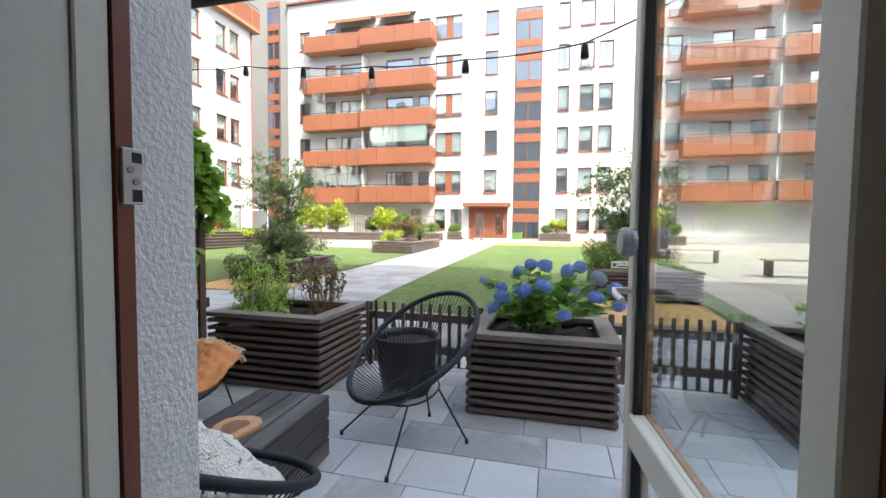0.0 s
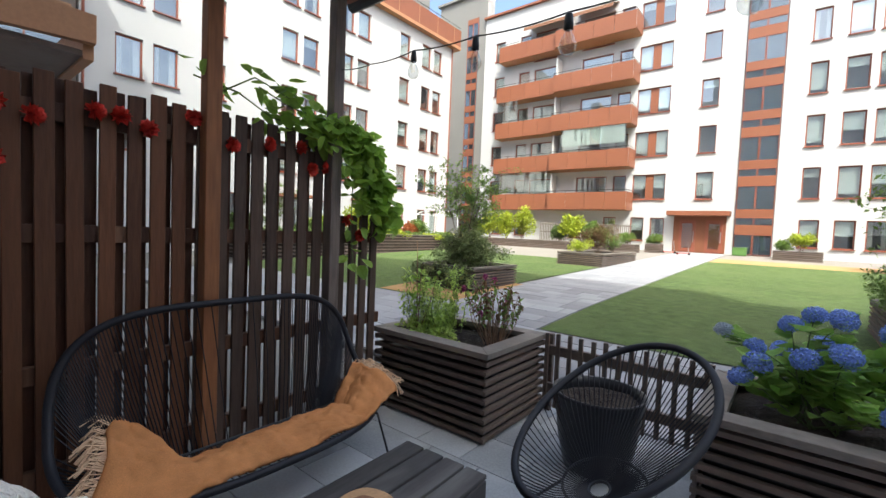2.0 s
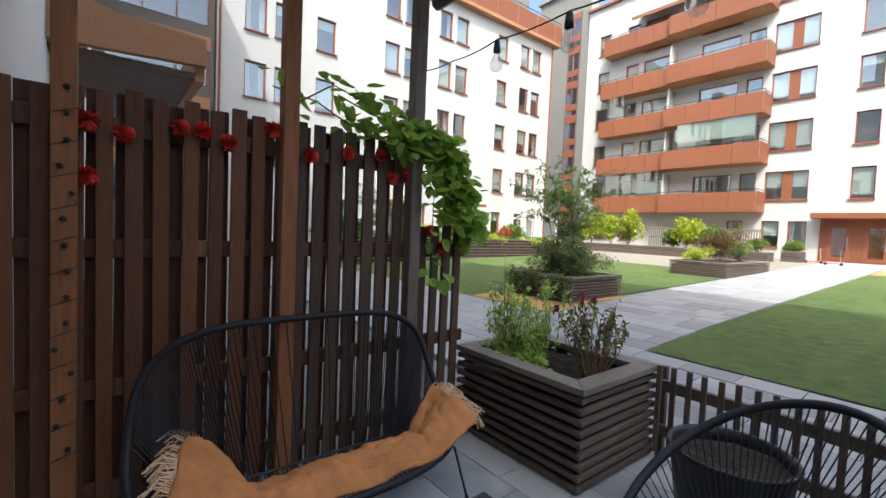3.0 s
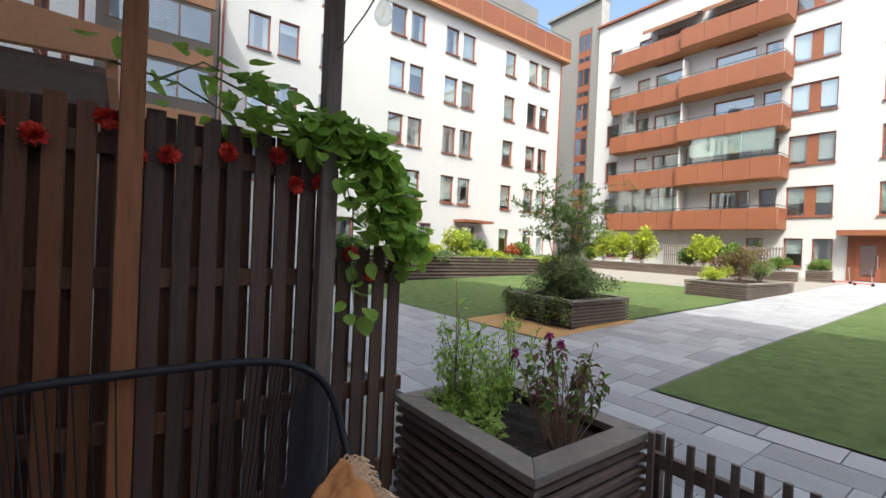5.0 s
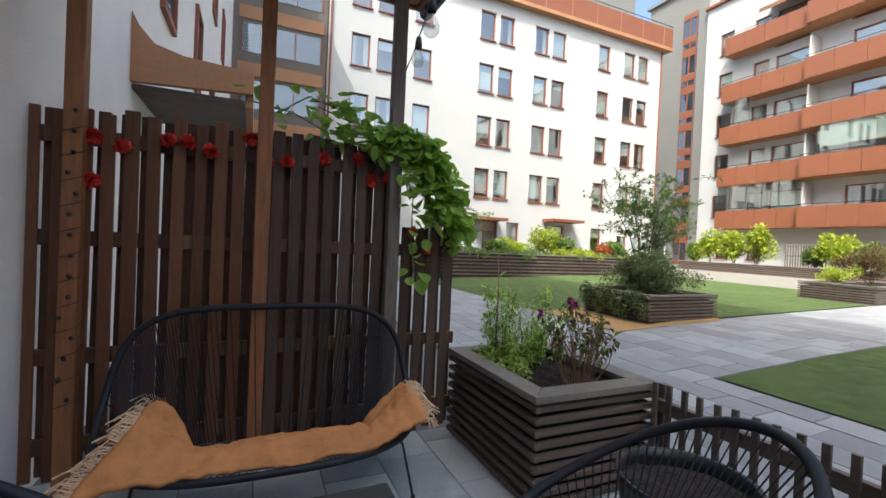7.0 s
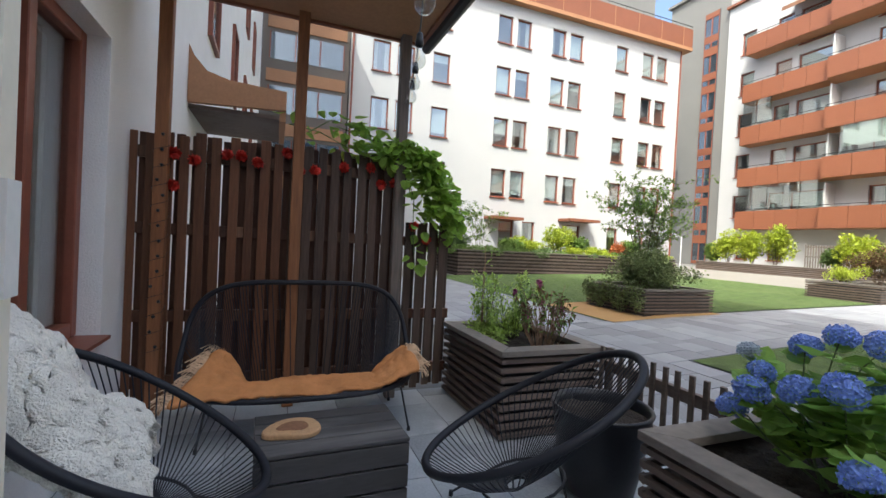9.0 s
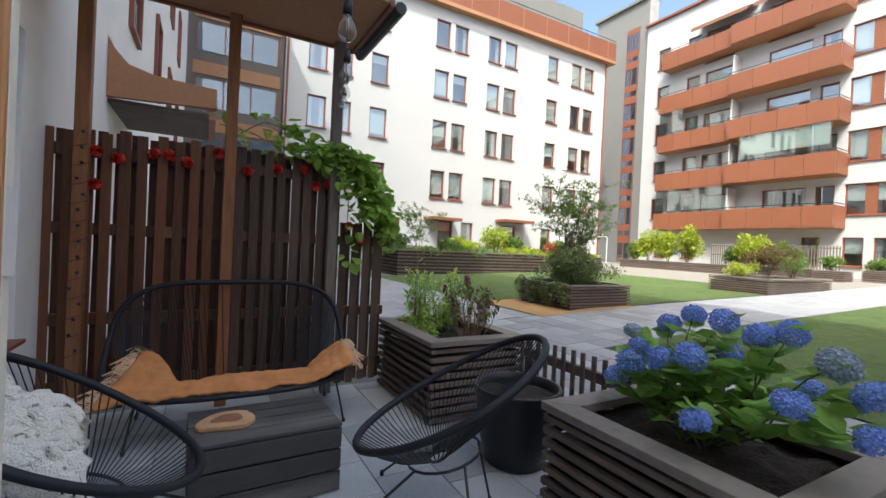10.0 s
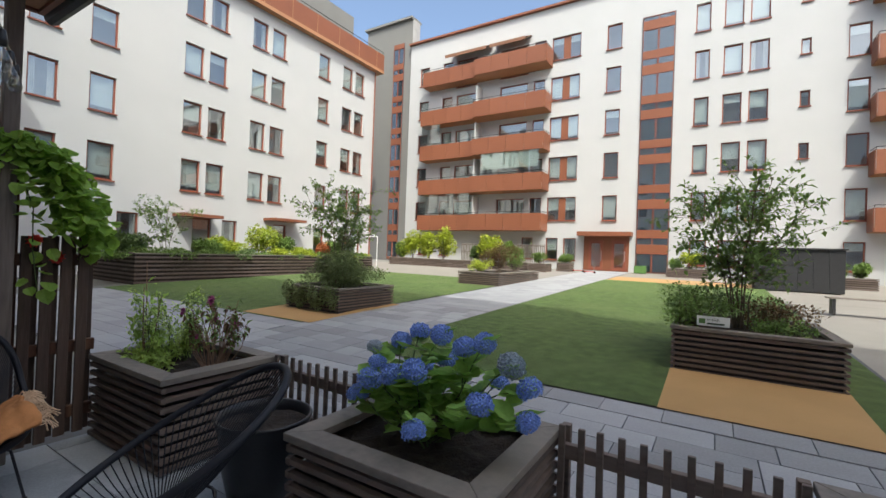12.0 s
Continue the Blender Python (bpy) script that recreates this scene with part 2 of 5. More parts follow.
def tube(bm, pts, r, sides=6, closed=False, r1=None):
    pts = [Vector(p) for p in pts]
    n = len(pts)
    rings = []
    up = Vector((0, 0, 1))
    for i, p in enumerate(pts):
        if closed:
            d = pts[(i + 1) % n] - pts[i - 1]
        else:
            d = pts[min(i + 1, n - 1)] - pts[max(i - 1, 0)]
        d = d.normalized() if d.length > 1e-9 else Vector((0, 0, 1))
        a = d.cross(up if abs(d.z) < 0.95 else Vector((1, 0, 0))).normalized()
        b = d.cross(a)
        rr = r if r1 is None else r + (r1 - r) * i / max(1, n - 1)
        rings.append([bm.verts.new(p + rr * (math.cos(2 * math.pi * k / sides) * a + math.sin(2 * math.pi * k / sides) * b)) for k in range(sides)])
    for i in range(n if closed else n - 1):
        A, C = rings[i], rings[(i + 1) % n]
        for k in range(sides):
            bm.faces.new((A[k], A[(k + 1) % sides], C[(k + 1) % sides], C[k]))
    if not closed:
        bm.faces.new(rings[0][::-1])
        bm.faces.new(rings[-1])
    return bm


def lathe(bm, profile, seg=24, centre=(0, 0)):
    rings = [[bm.verts.new((centre[0] + r * math.cos(2 * math.pi * k / seg), centre[1] + r * math.sin(2 * math.pi * k / seg), z)) for k in range(seg)] for r, z in profile]
    for A, C in zip(rings, rings[1:]):
        for k in range(seg):
            bm.faces.new((A[k], A[(k + 1) % seg], C[(k + 1) % seg], C[k]))
    return bm


rng = random.Random(7)


def leaf_mesh(bm, p, d, size, wide=0.55, fold=0.25, r=rng):
    """A folded leaf of four triangles' worth of faces, from its stalk at p along d."""
    d = Vector(d).normalized()
    s = d.cross(Vector((r.uniform(-0.5, 0.5), r.uniform(-0.5, 0.5), 1))).normalized()
    u = s.cross(d).normalized()
    p = Vector(p)
    a = bm.verts.new(p)
    m1 = bm.verts.new(p + d * size * 0.45 + s * size * wide * 0.5 + u * size * fold * 0.4)
    m2 = bm.verts.new(p + d * size * 0.45 - s * size * wide * 0.5 + u * size * fold * 0.4)
    t = bm.verts.new(p + d * size - u * size * fold * 0.35)
    c = bm.verts.new(p + d * size * 0.5)
    for f in ((a, m1, c), (a, c, m2), (c, m1, t), (c, t, m2)):
        bm.faces.new(f)


def leaf_round(bm, p, d, size, r=rng):
    """A broad cupped leaf with a pointed tip."""
    d = Vector(d).normalized()
    s = d.cross(Vector((r.uniform(-0.5, 0.5), r.uniform(-0.5, 0.5), 1))).normalized()
    u = s.cross(d).normalized()
    p = Vector(p)
    prof = ((0.0, 0.0, 0.0), (0.12, 0.36, 0.08), (0.42, 0.47, 0.12), (0.74, 0.30, 0.06), (1.0, 0.0, -0.12))
    mid = [bm.verts.new(p + d * size * a - u * size * c * 0.5) for a, w, c in prof]
    for side in (1, -1):
        edge = [mid[0]] + [bm.verts.new(p + d * size * a + s * side * size * w + u * size * c) for a, w, c in prof[1:4]] + [mid[4]]
        for i in range(4):
            q = [mid[i], edge[i], edge[i + 1], mid[i + 1]]
            q = list(dict.fromkeys(q))
            bm.faces.new(q if side > 0 else q[::-1])


def rdir(r=rng, up=0.2):
    while True:
        v = Vector((r.uniform(-1, 1), r.uniform(-1, 1), r.uniform(-1, 1)))
        if 0.1 < v.length < 1:
            return (v.normalized() + Vector((0, 0, up))).normalized()


def foliage(name, blobs, n, size, material, parent, seed=1, wide=0.55, up=0.25, label=""):
    """Leaves through several clumps (centre, radii), denser towards their outsides."""
    r = random.Random(seed)
    bm = bmesh.new()
    wts = [b[1][0] * b[1][1] * b[1][2] for b in blobs]
    for _ in range(n):
        c, rad = r.choices(blobs, wts)[0]
        v = rdir(r, 0.0) * r.uniform(0.35, 1.0) ** 0.6 * r.uniform(0.8, 1.12)
        p = Vector(c) + Vector((v.x * rad[0], v.y * rad[1], v.z * rad[2]))
        d = (Vector((v.x, v.y, v.z * 0.5)) + rdir(r, up) * 0.9).normalized()
        leaf_mesh(bm, p, d, size * r.uniform(0.6, 1.25), wide, 0.25, r)
    return part(name, bm, material, parent, label)


# ---- ground ----
def gz(y):
    """The courtyard climbs gently away from the house."""
    return 0.0 if y < 6 else 0.05 * (y - 6) if y < 9 else 0.15 + 0.0255 * (y - 9) if y < 33 else 0.762


def sheet(x0, x1, y0, y1, lift, steps=None):
    bm = bmesh.new()
    ys = sorted({y0, y1, *[y for y in (6, 9, 33) if y0 < y < y1]})
    rows = [[bm.verts.new((x, y, gz(y) + lift)) for x in (x0, x1)] for y in ys]
    for a, b in zip(rows, rows[1:]):
        bm.faces.new((a[0], a[1], b[1], b[0]))
    return bm


solid("ground", sheet(-600, 600, -600, 800, -0.06), M["earth"], "grey-brown bare courtyard ground base", "ground", "structure")
solid("paving_plaza", sheet(-21.7, 30.0, 19.6, 32.3, -0.035), M["plaza"], "pale sandy plaza paving before the entrance", "paving", "structure")
solid("paving_right", sheet(3.4, 30.0, 3.9, 19.5, -0.035), M["plaza"], "pale plaza paving beside the lawn", "paving", "structure")
solid("joint_bed", sheet(-15.6, 3.4, 3.95, 19.6, -0.03), M["joint"], "dark sand bed under the path pavers", "ground", "structure")
solid("lawn_right", sheet(-3.15, 3.3, 6.6, 24.0, 0.012), M["turf"], "short green artificial turf lawn", "lawn", "structure")
solid("lawn_left", sheet(-15.3, -5.75, 7.4, 19.6, 0.012), M["turf"], "green artificial turf beyond the path", "lawn", "structure")
solid("ochre_patch_right", sheet(0.93, 2.8, 6.56, 10.3, 0.02), M["ochre"], "ochre rubber safety ground by the planter", "ground", "structure")
solid("ochre_patch_left", sheet(-7.75, -5.5, 7.43, 10.4, 0.02), M["ochre"], "ochre rubber safety ground by the ivy planter", "ground", "structure")
solid("ochre_patch_far", sheet(-3.1, 3.3, 24.1, 27.0, 0.0), M["ochre"], "ochre ground strip before the entrance", "ground", "structure")

# ---- facades ----
WIN = {}


def ring_frame(bm, x0, x1, z0, z1, t, ya, yb):
    """One closed rectangular frame of square section."""
    o = [(x0, z0), (x1, z0), (x1, z1), (x0, z1)]
    i = [(x0 + t, z0 + t), (x1 - t, z0 + t), (x1 - t, z1 - t), (x0 + t, z1 - t)]
    L = [[bm.verts.new((x, y, z)) for x, z in q] for q, y in ((o, ya), (i, ya), (i, yb), (o, yb))]
    for A, C in zip(L, L[1:] + L[:1]):
        for k in range(4):
            bm.faces.new((A[k], A[(k + 1) % 4], C[(k + 1) % 4], C[k]))
    return bm


def window_meshes(w, h, split):
    key = (w, h, split)
    if key not in WIN:
        fr = bmesh.new()
        t = 0.065
        ring_frame(fr, 0, w, 0, h, t, -0.05, 0.03)
        pa = bmesh.new()
        if split:
            box(pa, t, w * 0.40, -0.012, 0.0, t, h - t), box(pa, w * 0.64, w - t, -0.012, 0.0, t, h - t)
        else:
            box(pa, t, w - t, -0.012, 0.0, t, h - t)
        si = B(-0.05, w + 0.05, -0.26, -0.052, -0.05, 0.0)
        pn = B(w * 0.40, w * 0.64, -0.045, 0.01, t, h - t) if split else None
        WIN[key] = (mesh_of("window", fr, M["wframe"]), mesh_of("pane", pa, M["pane"]), mesh_of("sill", si, M["wframe"]),
                    mesh_of("panel", pn, M["wpanel"]) if pn else None)
        for frac in (0.3, 0.55, 0.85):
            WIN[key + (frac,)] = mesh_of("blind", B(t, w - t, 0.06, 0.075, h * (1 - frac), h - t), M["blind"])
        cu = bmesh.new()
        for side in (0, 1):
            xs = [t + i * w * 0.03 if not side else w - t - i * w * 0.03 for i in range(9)]
            vs = [[cu.verts.new((x, 0.10 + 0.025 * (i % 2), z)) for z in (t, h - t)] for i, x in enumerate(xs)]
            for a, b in zip(vs, vs[1:]):
                cu.faces.new((a[0], b[0], b[1], a[1]))
        WIN[key + ("c",)] = mesh_of("curtain", cu, M["curtain"])
    return WIN[key]


wr = random.Random(3)


def window(parent, x, z, w, h, split=False, depth=0.16):
    fr, pa, si, pn = window_meshes(w, h, split)
    ob = piece("window", fr, parent, Matrix.Translation((x, depth, z)))
    piece("pane", pa, ob, Matrix()), piece("sill", si, ob, Matrix())
    if pn:
        piece("panel", pn, ob, Matrix())
    k = wr.random()
    if k < 0.66:
        piece("blind", WIN[(w, h, split, wr.choice((0.3, 0.55, 0.85, 0.85)))], ob, Matrix())
    elif k < 0.9:
        piece("curtain", WIN[(w, h, split, "c")], ob, Matrix())
    return ob


def facade(name, m, x0, x1, z0, z1, holes, material, label, category="building", depth=0.16, skin=True):
    """A house front in its own frame: x along it, outside towards -y. holes: x, z, width, height, split."""
    root = thing(name, (0, 0, 0), label, category, "", "structure" if category == "wall" else "")
    root.matrix_basis = m
    holes = [(round(h[0], 3), round(h[1], 3), round(h[2], 3), round(h[3], 3), *h[4:]) for h in holes]
    xs = sorted({x0, x1, *[h[0] for h in holes], *[round(h[0] + h[2], 3) for h in holes]})
    zs = sorted({z0, z1, *[h[1] for h in holes], *[round(h[1] + h[3], 3) for h in holes]})
    bm = bmesh.new()
    vs = {}

    def V(x, z, y=0.0):
        k = (round(x, 4), round(z, 4), y)
        if k not in vs:
            vs[k] = bm.verts.new((x, y, z))
        return vs[k]
    for xa, xb in zip(xs, xs[1:]):
        for za, zb in zip(zs, zs[1:]):
            cx, cz = (xa + xb) / 2, (za + zb) / 2
            if not any(h[0] < cx < h[0] + h[2] and h[1] < cz < h[1] + h[3] for h in holes):
                bm.faces.new((V(xa, za), V(xb, za), V(xb, zb), V(xa, zb)))
    for hx, hz, w, h, *_ in holes:
        c = [(hx, hz), (round(hx + w, 3), hz), (round(hx + w, 3), round(hz + h, 3)), (hx, round(hz + h, 3))]
        for (ax, az), (bx, bz) in zip(c, c[1:] + c[:1]):
            bm.faces.new((V(ax, az), V(ax, az, 0.3), V(bx, bz, 0.3), V(bx, bz)))
    part("wall", bm, material, root)
    bk = bmesh.new()
    box(bk, x0, x1, 0.9, 1.1, z0, z1)
    box(bk, x0, x0 + 0.02, 0.01, 0.9, z0, z1), box(bk, x1 - 0.02, x1, 0.01, 0.9, z0, z1), box(bk, x0 + 0.02, x1 - 0.02, 0.01, 0.9, z1 - 0.02, z1 - 0.001)
    part("back_wall", bk, M["room"], root)
    for hx, hz, w, h, *s in holes:
        window(root, hx, hz, w, h, bool(s and s[0]), depth)
    return root


FL = [2.95 * i for i in range(7)]
# far building: local x = world x, front at y = 32.4
YF = 32.4
holes = []
for i in range(5):
    t = 5.92 + FL[i]
    holes += [(-9.1, t - 1.72, 2.12, 1.72, True), (-5.2, t - 1.74, 0.98, 1.74), (0.12, t - 1.78, 0.8, 1.78), (1.63, t - 1.78, 0.97, 1.78),
              (2.93, t - 1.78, 0.95, 1.78), (7.3, t - 1.85, 0.93, 1.75)]
    for xb in (10.0, 12.4, 15.6, 20.0, 21.4, 24.0, 27.5):
        holes.append((xb, t - 1.85, 1.3 if xb < 16 else 0.95, 1.75))
    if i:
        holes += [(5.3, t - 1.3, 0.46, 0.9)]
    holes += [(-21.0, t - 1.6, 1.0, 1.6), (-18.6, t - 1.75, 1.0, 1.75), (-17.2, t - 2.3, 1.9, 2.3), (-13.2, t - 2.3, 2.3, 2.3), (-10.45, t - 1.75, 0.9, 1.75)]
for x in (-20.6, -18.4, -13.6, -11.0, -9.1, -7.8, 0.12, 1.63, 2.93, 7.3):
    holes.append((x, 1.35, 0.9, 1.6))
far = facade("apartment_building", pose(0, YF, 0), -22.1, 30.0, 0.0, 20.0, holes, M["render"],
             "white rendered six-storey apartment building with rust-red balconies")
part("roof_edge", B(-22.2, 30.0, -0.25, 1.2, 20.0, 20.16), M["copper"], far)
# glazed stair strips: per storey a tall and a low pair of panes between rust-red panels
def stair_strip(parent, x0, x1, z0, z1, ztall, label=""):
    """ztall: top of one tall pane; storeys repeat every 2.95 m."""
    # the strip is a flat dark sheet: the stairwell's dimness as colour
    st = part("stair_strip", B(x0, x1, -0.03, 0.02, z0, z1), M["dimbacking"], parent, label)
    w = x1 - x0
    rows = ((-1.45, 0.0, "pane"), (-1.92, -1.45, "panel"), (-2.40, -1.92, "pane"), (-2.95, -2.40, "panel"))
    cells = {}
    for i in range(-7, 8):
        for a, b, k in rows:
            za, zb = max(z0 + 0.02, ztall + 2.95 * i + a), min(z1 - 0.04, ztall + 2.95 * i + b)
            if zb - za < 0.1:
                continue
            if k == "panel":
                key = ("panel", round(w, 2), round(zb - za, 2))
                if key not in cells:
                    cells[key] = mesh_of("panel", B(0, w - 0.08, -0.09, -0.032, 0.0, zb - za), M["copper"])
                piece("panel", cells[key], st, Matrix.Translation((x0 + 0.04, 0, za)))
            else:
                key = ("pane", round(w, 2), round(zb - za, 2))
                if key not in cells:
                    fr = ring_frame(bmesh.new(), 0, w / 2 - 0.05, 0.0, zb - za, 0.035, -0.085, -0.032)
                    cells[key] = (mesh_of("window_frame", fr, M["wframe"]), mesh_of("pane", B(0.036, w / 2 - 0.086, -0.055, -0.045, 0.036, zb - za - 0.036), M["stairpane"]))
                for dx in (0.04, w / 2 + 0.01):
                    piece("window_frame", cells[key][0], st, Matrix.Translation((x0 + dx, 0, za)))
                    piece("pane", cells[key][1], st, Matrix.Translation((x0 + dx, 0, za)))
    return st


stair_strip(far, -2.95, -1.0, 0.75, 17.65, 4.95, "stair glazing between rust-red panels, stairwell dimness painted on its backing")
# entrance with canopy
part("porch", B(-6.3, -3.35, -0.05, 0.05, 0.74, 3.1), M["wpanel"], far, "orange-brown entrance front")
part("canopy", B(-6.6, -3.12, -0.95, -0.052, 3.1, 3.38), M["copper"], far)
for x in (-5.95, -4.45):
    d = part("door", B(x, x + 0.95, -0.09, -0.052, 0.76, 2.85), M["wframe"], far, "glazed brown entrance door")
    part("pane", B(x + 0.18, x + 0.77, -0.11, -0.092, 1.0, 2.6), M["pane"], d)
    part("handle", B(x + 0.82, x + 0.86, -0.15, -0.092, 1.4, 2.1), M["steelshine"], d)


def balcony(x0, x1, ztop, parent, step, top=False):
    """Parapet of sheet panels round a slab, rail on top; beyond the step it stands further out."""
    zb = ztop - 1.12
    da, db = 1.05, 1.42
    slab = part("balcony", box(B(x0, step, -da, -0.002, zb - 0.12, zb + 0.10), step, x1, -db, -0.002, zb - 0.12, zb + 0.10), M["soffit"], parent, "rust-red sheet-metal balcony")
    xs = [x0 + (step - x0) * i / 4 for i in range(5)] + [step + (x1 - step) * i / 4 for i in range(1, 5)]
    for i, (xa, xb) in enumerate(zip(xs, xs[1:])):
        piece("panel", balc_panel, slab, Matrix.Translation((xa + 0.01, -(da if i < 4 else db) - 0.045, zb - 0.1)) @ Matrix.Diagonal((xb - xa - 0.02, 1, 1, 1)))
    part("side_panel", B(x0 - 0.05, x0, -da, -0.002, zb - 0.1, ztop), M["copper"], slab)
    part("side_panel", B(x1, x1 + 0.05, -db, -0.002, zb - 0.1, ztop), M["copper"], slab)
    part("side_panel", B(step - 0.05, step, -db, -da - 0.05, zb - 0.1, ztop), M["copper"], slab)
    bm = bmesh.new()
    zr = ztop + 0.14
    tube(bm, [(x0, -0.05, zr), (x0, -da - 0.02, zr), (step, -da - 0.02, zr), (step, -db - 0.02, zr), (x1, -db - 0.02, zr), (x1, -0.05, zr)], 0.022, 5)
    for i, x in enumerate(xs):
        tube(bm, [(x, -(da if i < 4 else db) - 0.02, ztop - 0.02), (x, -(da if i < 4 else db) - 0.02, zr)], 0.012, 4)
    part("handrail", bm, M["blackmetal"], slab)
    if not top:
        part("divider", B(step - 0.03, step + 0.05, -da + 0.02, -0.004, zb + 0.101, zb + 2.6), M["render"], slab)
    return slab


balc_panel = mesh_of("panel", B(0, 1, 0, 0.04, 0, 1.22), M["copper"])
for i, zt in enumerate((4.65, 7.6, 10.5, 13.45, 16.75)):
    sl = balcony(-20.0 if i < 4 else -19.9, -9.05, zt, far, -14.8, top=i == 4)
    if i == 1:
        part("balcony_glazing", B(-14.0, -9.3, -1.40, -1.385, zt + 0.05, zt + 1.75), M["balcglass"], sl, "pale glazed balcony screen")
        part("screen_blind", B(-13.9, -9.4, -1.34, -1.32, zt + 0.45, zt + 1.75), M["blind"], sl)
    if i == 0:
        for q in range(5):
            part("balcony_glazing", B(-19.9 + q * 0.97, -19.0 + q * 0.97, -1.04, -1.025, zt + 0.1, zt + 1.75), M["balcglass"], sl)
    if i == 2:
        for q in range(2):
            part("balcony_glazing", B(-19.9 + q * 0.97, -19.0 + q * 0.97, -1.04, -1.025, zt + 0.1, zt + 1.75), M["balcglass"], sl)
for i, zt in enumerate((4.65, 7.6, 10.5, 13.45, 16.75)):
    balcony(8.25, 18.9, zt, far, 13.6, top=i == 4)
for xa, xb in ((-17.6, -13.9), (-13.6, -10.7)):
    bm = bmesh.new()
    v = [bm.verts.new(p) for p in ((xa, -1.35, 17.7), (xb, -1.35, 17.7), (xb, -0.02, 18.35), (xa, -0.02, 18.35),
                                  (xa, -1.35, 17.66), (xb, -1.35, 17.66), (xb, -0.02, 18.3), (xa, -0.02, 18.3))]
    for q in ((0, 1, 2, 3), (7, 6, 5, 4), (0, 4, 5, 1), (1, 5, 6, 2), (2, 6, 7, 3), (3, 7, 4, 0)):
        bm.faces.new([v[j] for j in q])
    aw = part("awning", bm, M["awning"], far, "brown retractable awning")
    part("valance", B(xa, xb, -1.38, -1.352, 17.45, 17.7), M["awning"], aw)

# left building: local x runs along world y, front at x = -21.8
XL = -21.8
holes = []
for i in range(4):
    t = 5.95 + 3.01 * i
    for y, w in ((5.63, 0.97), (6.97, 0.97), (9.0, 1.0), (12.92, 0.97), (14.2, 0.97), (16.68, 1.0), (18.0, 1.0), (21.68, 0.98), (23.93, 0.98), (25.2, 0.96)):
        holes.append((y, t - 1.65, w, 1.65))
for y, w in ((10.2, 0.9), (13.6, 1.0), (15.2, 0.9), (18.5, 1.0), (21.7, 0.9), (24.0, 0.9), (25.4, 0.9)):
    holes.append((y, 0.95, w, 2.0))
left = facade("apartment_building", pose(XL, 0, 0, 0, 0, 90), 4.5, 27.45, 0.0, 15.7, holes, M["render"],
              "white rendered five-storey apartment wing with red-brown windows")
part("eave", B(4.3, 27.9, -0.45, 0.6, 15.7, 15.92), M["soffit"], left)
par = part("parapet", B(4.3, 27.9, -0.42, -0.36, 15.92, 17.2), M["copper"], left, "rust-red roof terrace parapet")
bm = bmesh.new()
tube(bm, [(4.3, -0.39, 17.4), (27.9, -0.39, 17.4)], 0.025, 5)
for i in range(17):
    tube(bm, [(4.4 + i * 1.46, -0.39, 17.19), (4.4 + i * 1.46, -0.39, 17.4)], 0.014, 4)
part("handrail", bm, M["blackmetal"], par)
for i in range(12):
    part("panel_seam", B(5 + i * 2, 5.03 + i * 2, -0.435, -0.421, 15.94, 17.19), M["soffit"], par)
part("penthouse", B(12, 27.4, 2.6, 6.0, 15.8, 20.8), M["grey"], left, "grey set-back penthouse storey")
for y in (4.6, 27.3):
    bm = bmesh.new()
    tube(bm, [(y, -0.08, 0.4), (y, -0.08, 15.69)], 0.05, 8)
    part("downpipe", bm, M["wframe"], left)
for y0, y1, zt in ((17.8, 20.1, 3.3), (12.6, 14.6, 3.1)):
    part("porch_canopy", B(y0, y1, -1.2, -0.002, zt - 0.16, zt), M["copper"], left, "rust-red porch canopy")

# grey corner tower between the two
tower = facade("stair_tower", pose(0, 32.55, 0), -27.5, -22.12, 0.0, 22.6, [], M["grey"], "grey clad stair tower with a rust-red glazed strip")
stair_strip(tower, -24.2, -22.95, 0.8, 20.6, 17.2)
part("roof_edge", B(-27.7, -22.13, -0.25, 1.3, 22.6, 22.8), M["grey"], tower)
solid("building_gable", B(-27.4, -21.9, 27.13, 27.44, 0.4, 15.6), M["grey"], "grey end wall of the left wing", "wall", "structure")

# wing on the far side of the open court
holes = []
for i in range(5):
    for y in (-29.5, -26.0, -22.0, -18.0, -14.0, -10.0, -6.0):
        holes.append((y, 4.2 + FL[i], 1.4, 1.7))
right = facade("apartment_building", pose(30.2, 0, 0, 0, 0, -90), -32.3, 0.0, 0.0, 19.6, holes, M["render"],
               "white rendered apartment wing with rust-red balconies, in shade")
for i in range(5):
    zt = 4.6 + FL[i]
    for ya, yb in ((-31.0, -27.2), (-24.0, -19.0)):
        sl = part("balcony", B(ya, yb, -1.3, -0.002, zt - 1.24, zt - 1.02), M["soffit"], right, "rust-red sheet-metal balcony")
        part("panel", B(ya, yb, -1.36, -1.302, zt - 1.22, zt), M["copper"], sl)
        for yy in (ya, yb - 0.05):
            part("side_panel", B(yy, yy + 0.05, -1.3, -0.004, zt - 1.0, zt), M["copper"], sl)
        bm = bmesh.new()
        tube(bm, [(ya, -0.05, zt + 0.14), (ya, -1.33, zt + 0.14), (yb, -1.33, zt + 0.14), (yb, -0.05, zt + 0.14)], 0.022, 5)
        part("handrail", bm, M["blackmetal"], sl)

# ---- our own house: wall at y = 0.22 ----
YW = 0.25
DX0, DX1, DTOP = -0.46, 0.595, 2.42
own = thing("house", (0, 0, 0), "white rendered house wall with a terrace door and a window", "house")
bm = bmesh.new()
xs, zs, ys = (-21.9, -2.46, -1.15, DX0, DX1, 30.0), (-0.05, 0.0, 0.70, DTOP, 2.68, 19.3), (-0.13, YW)
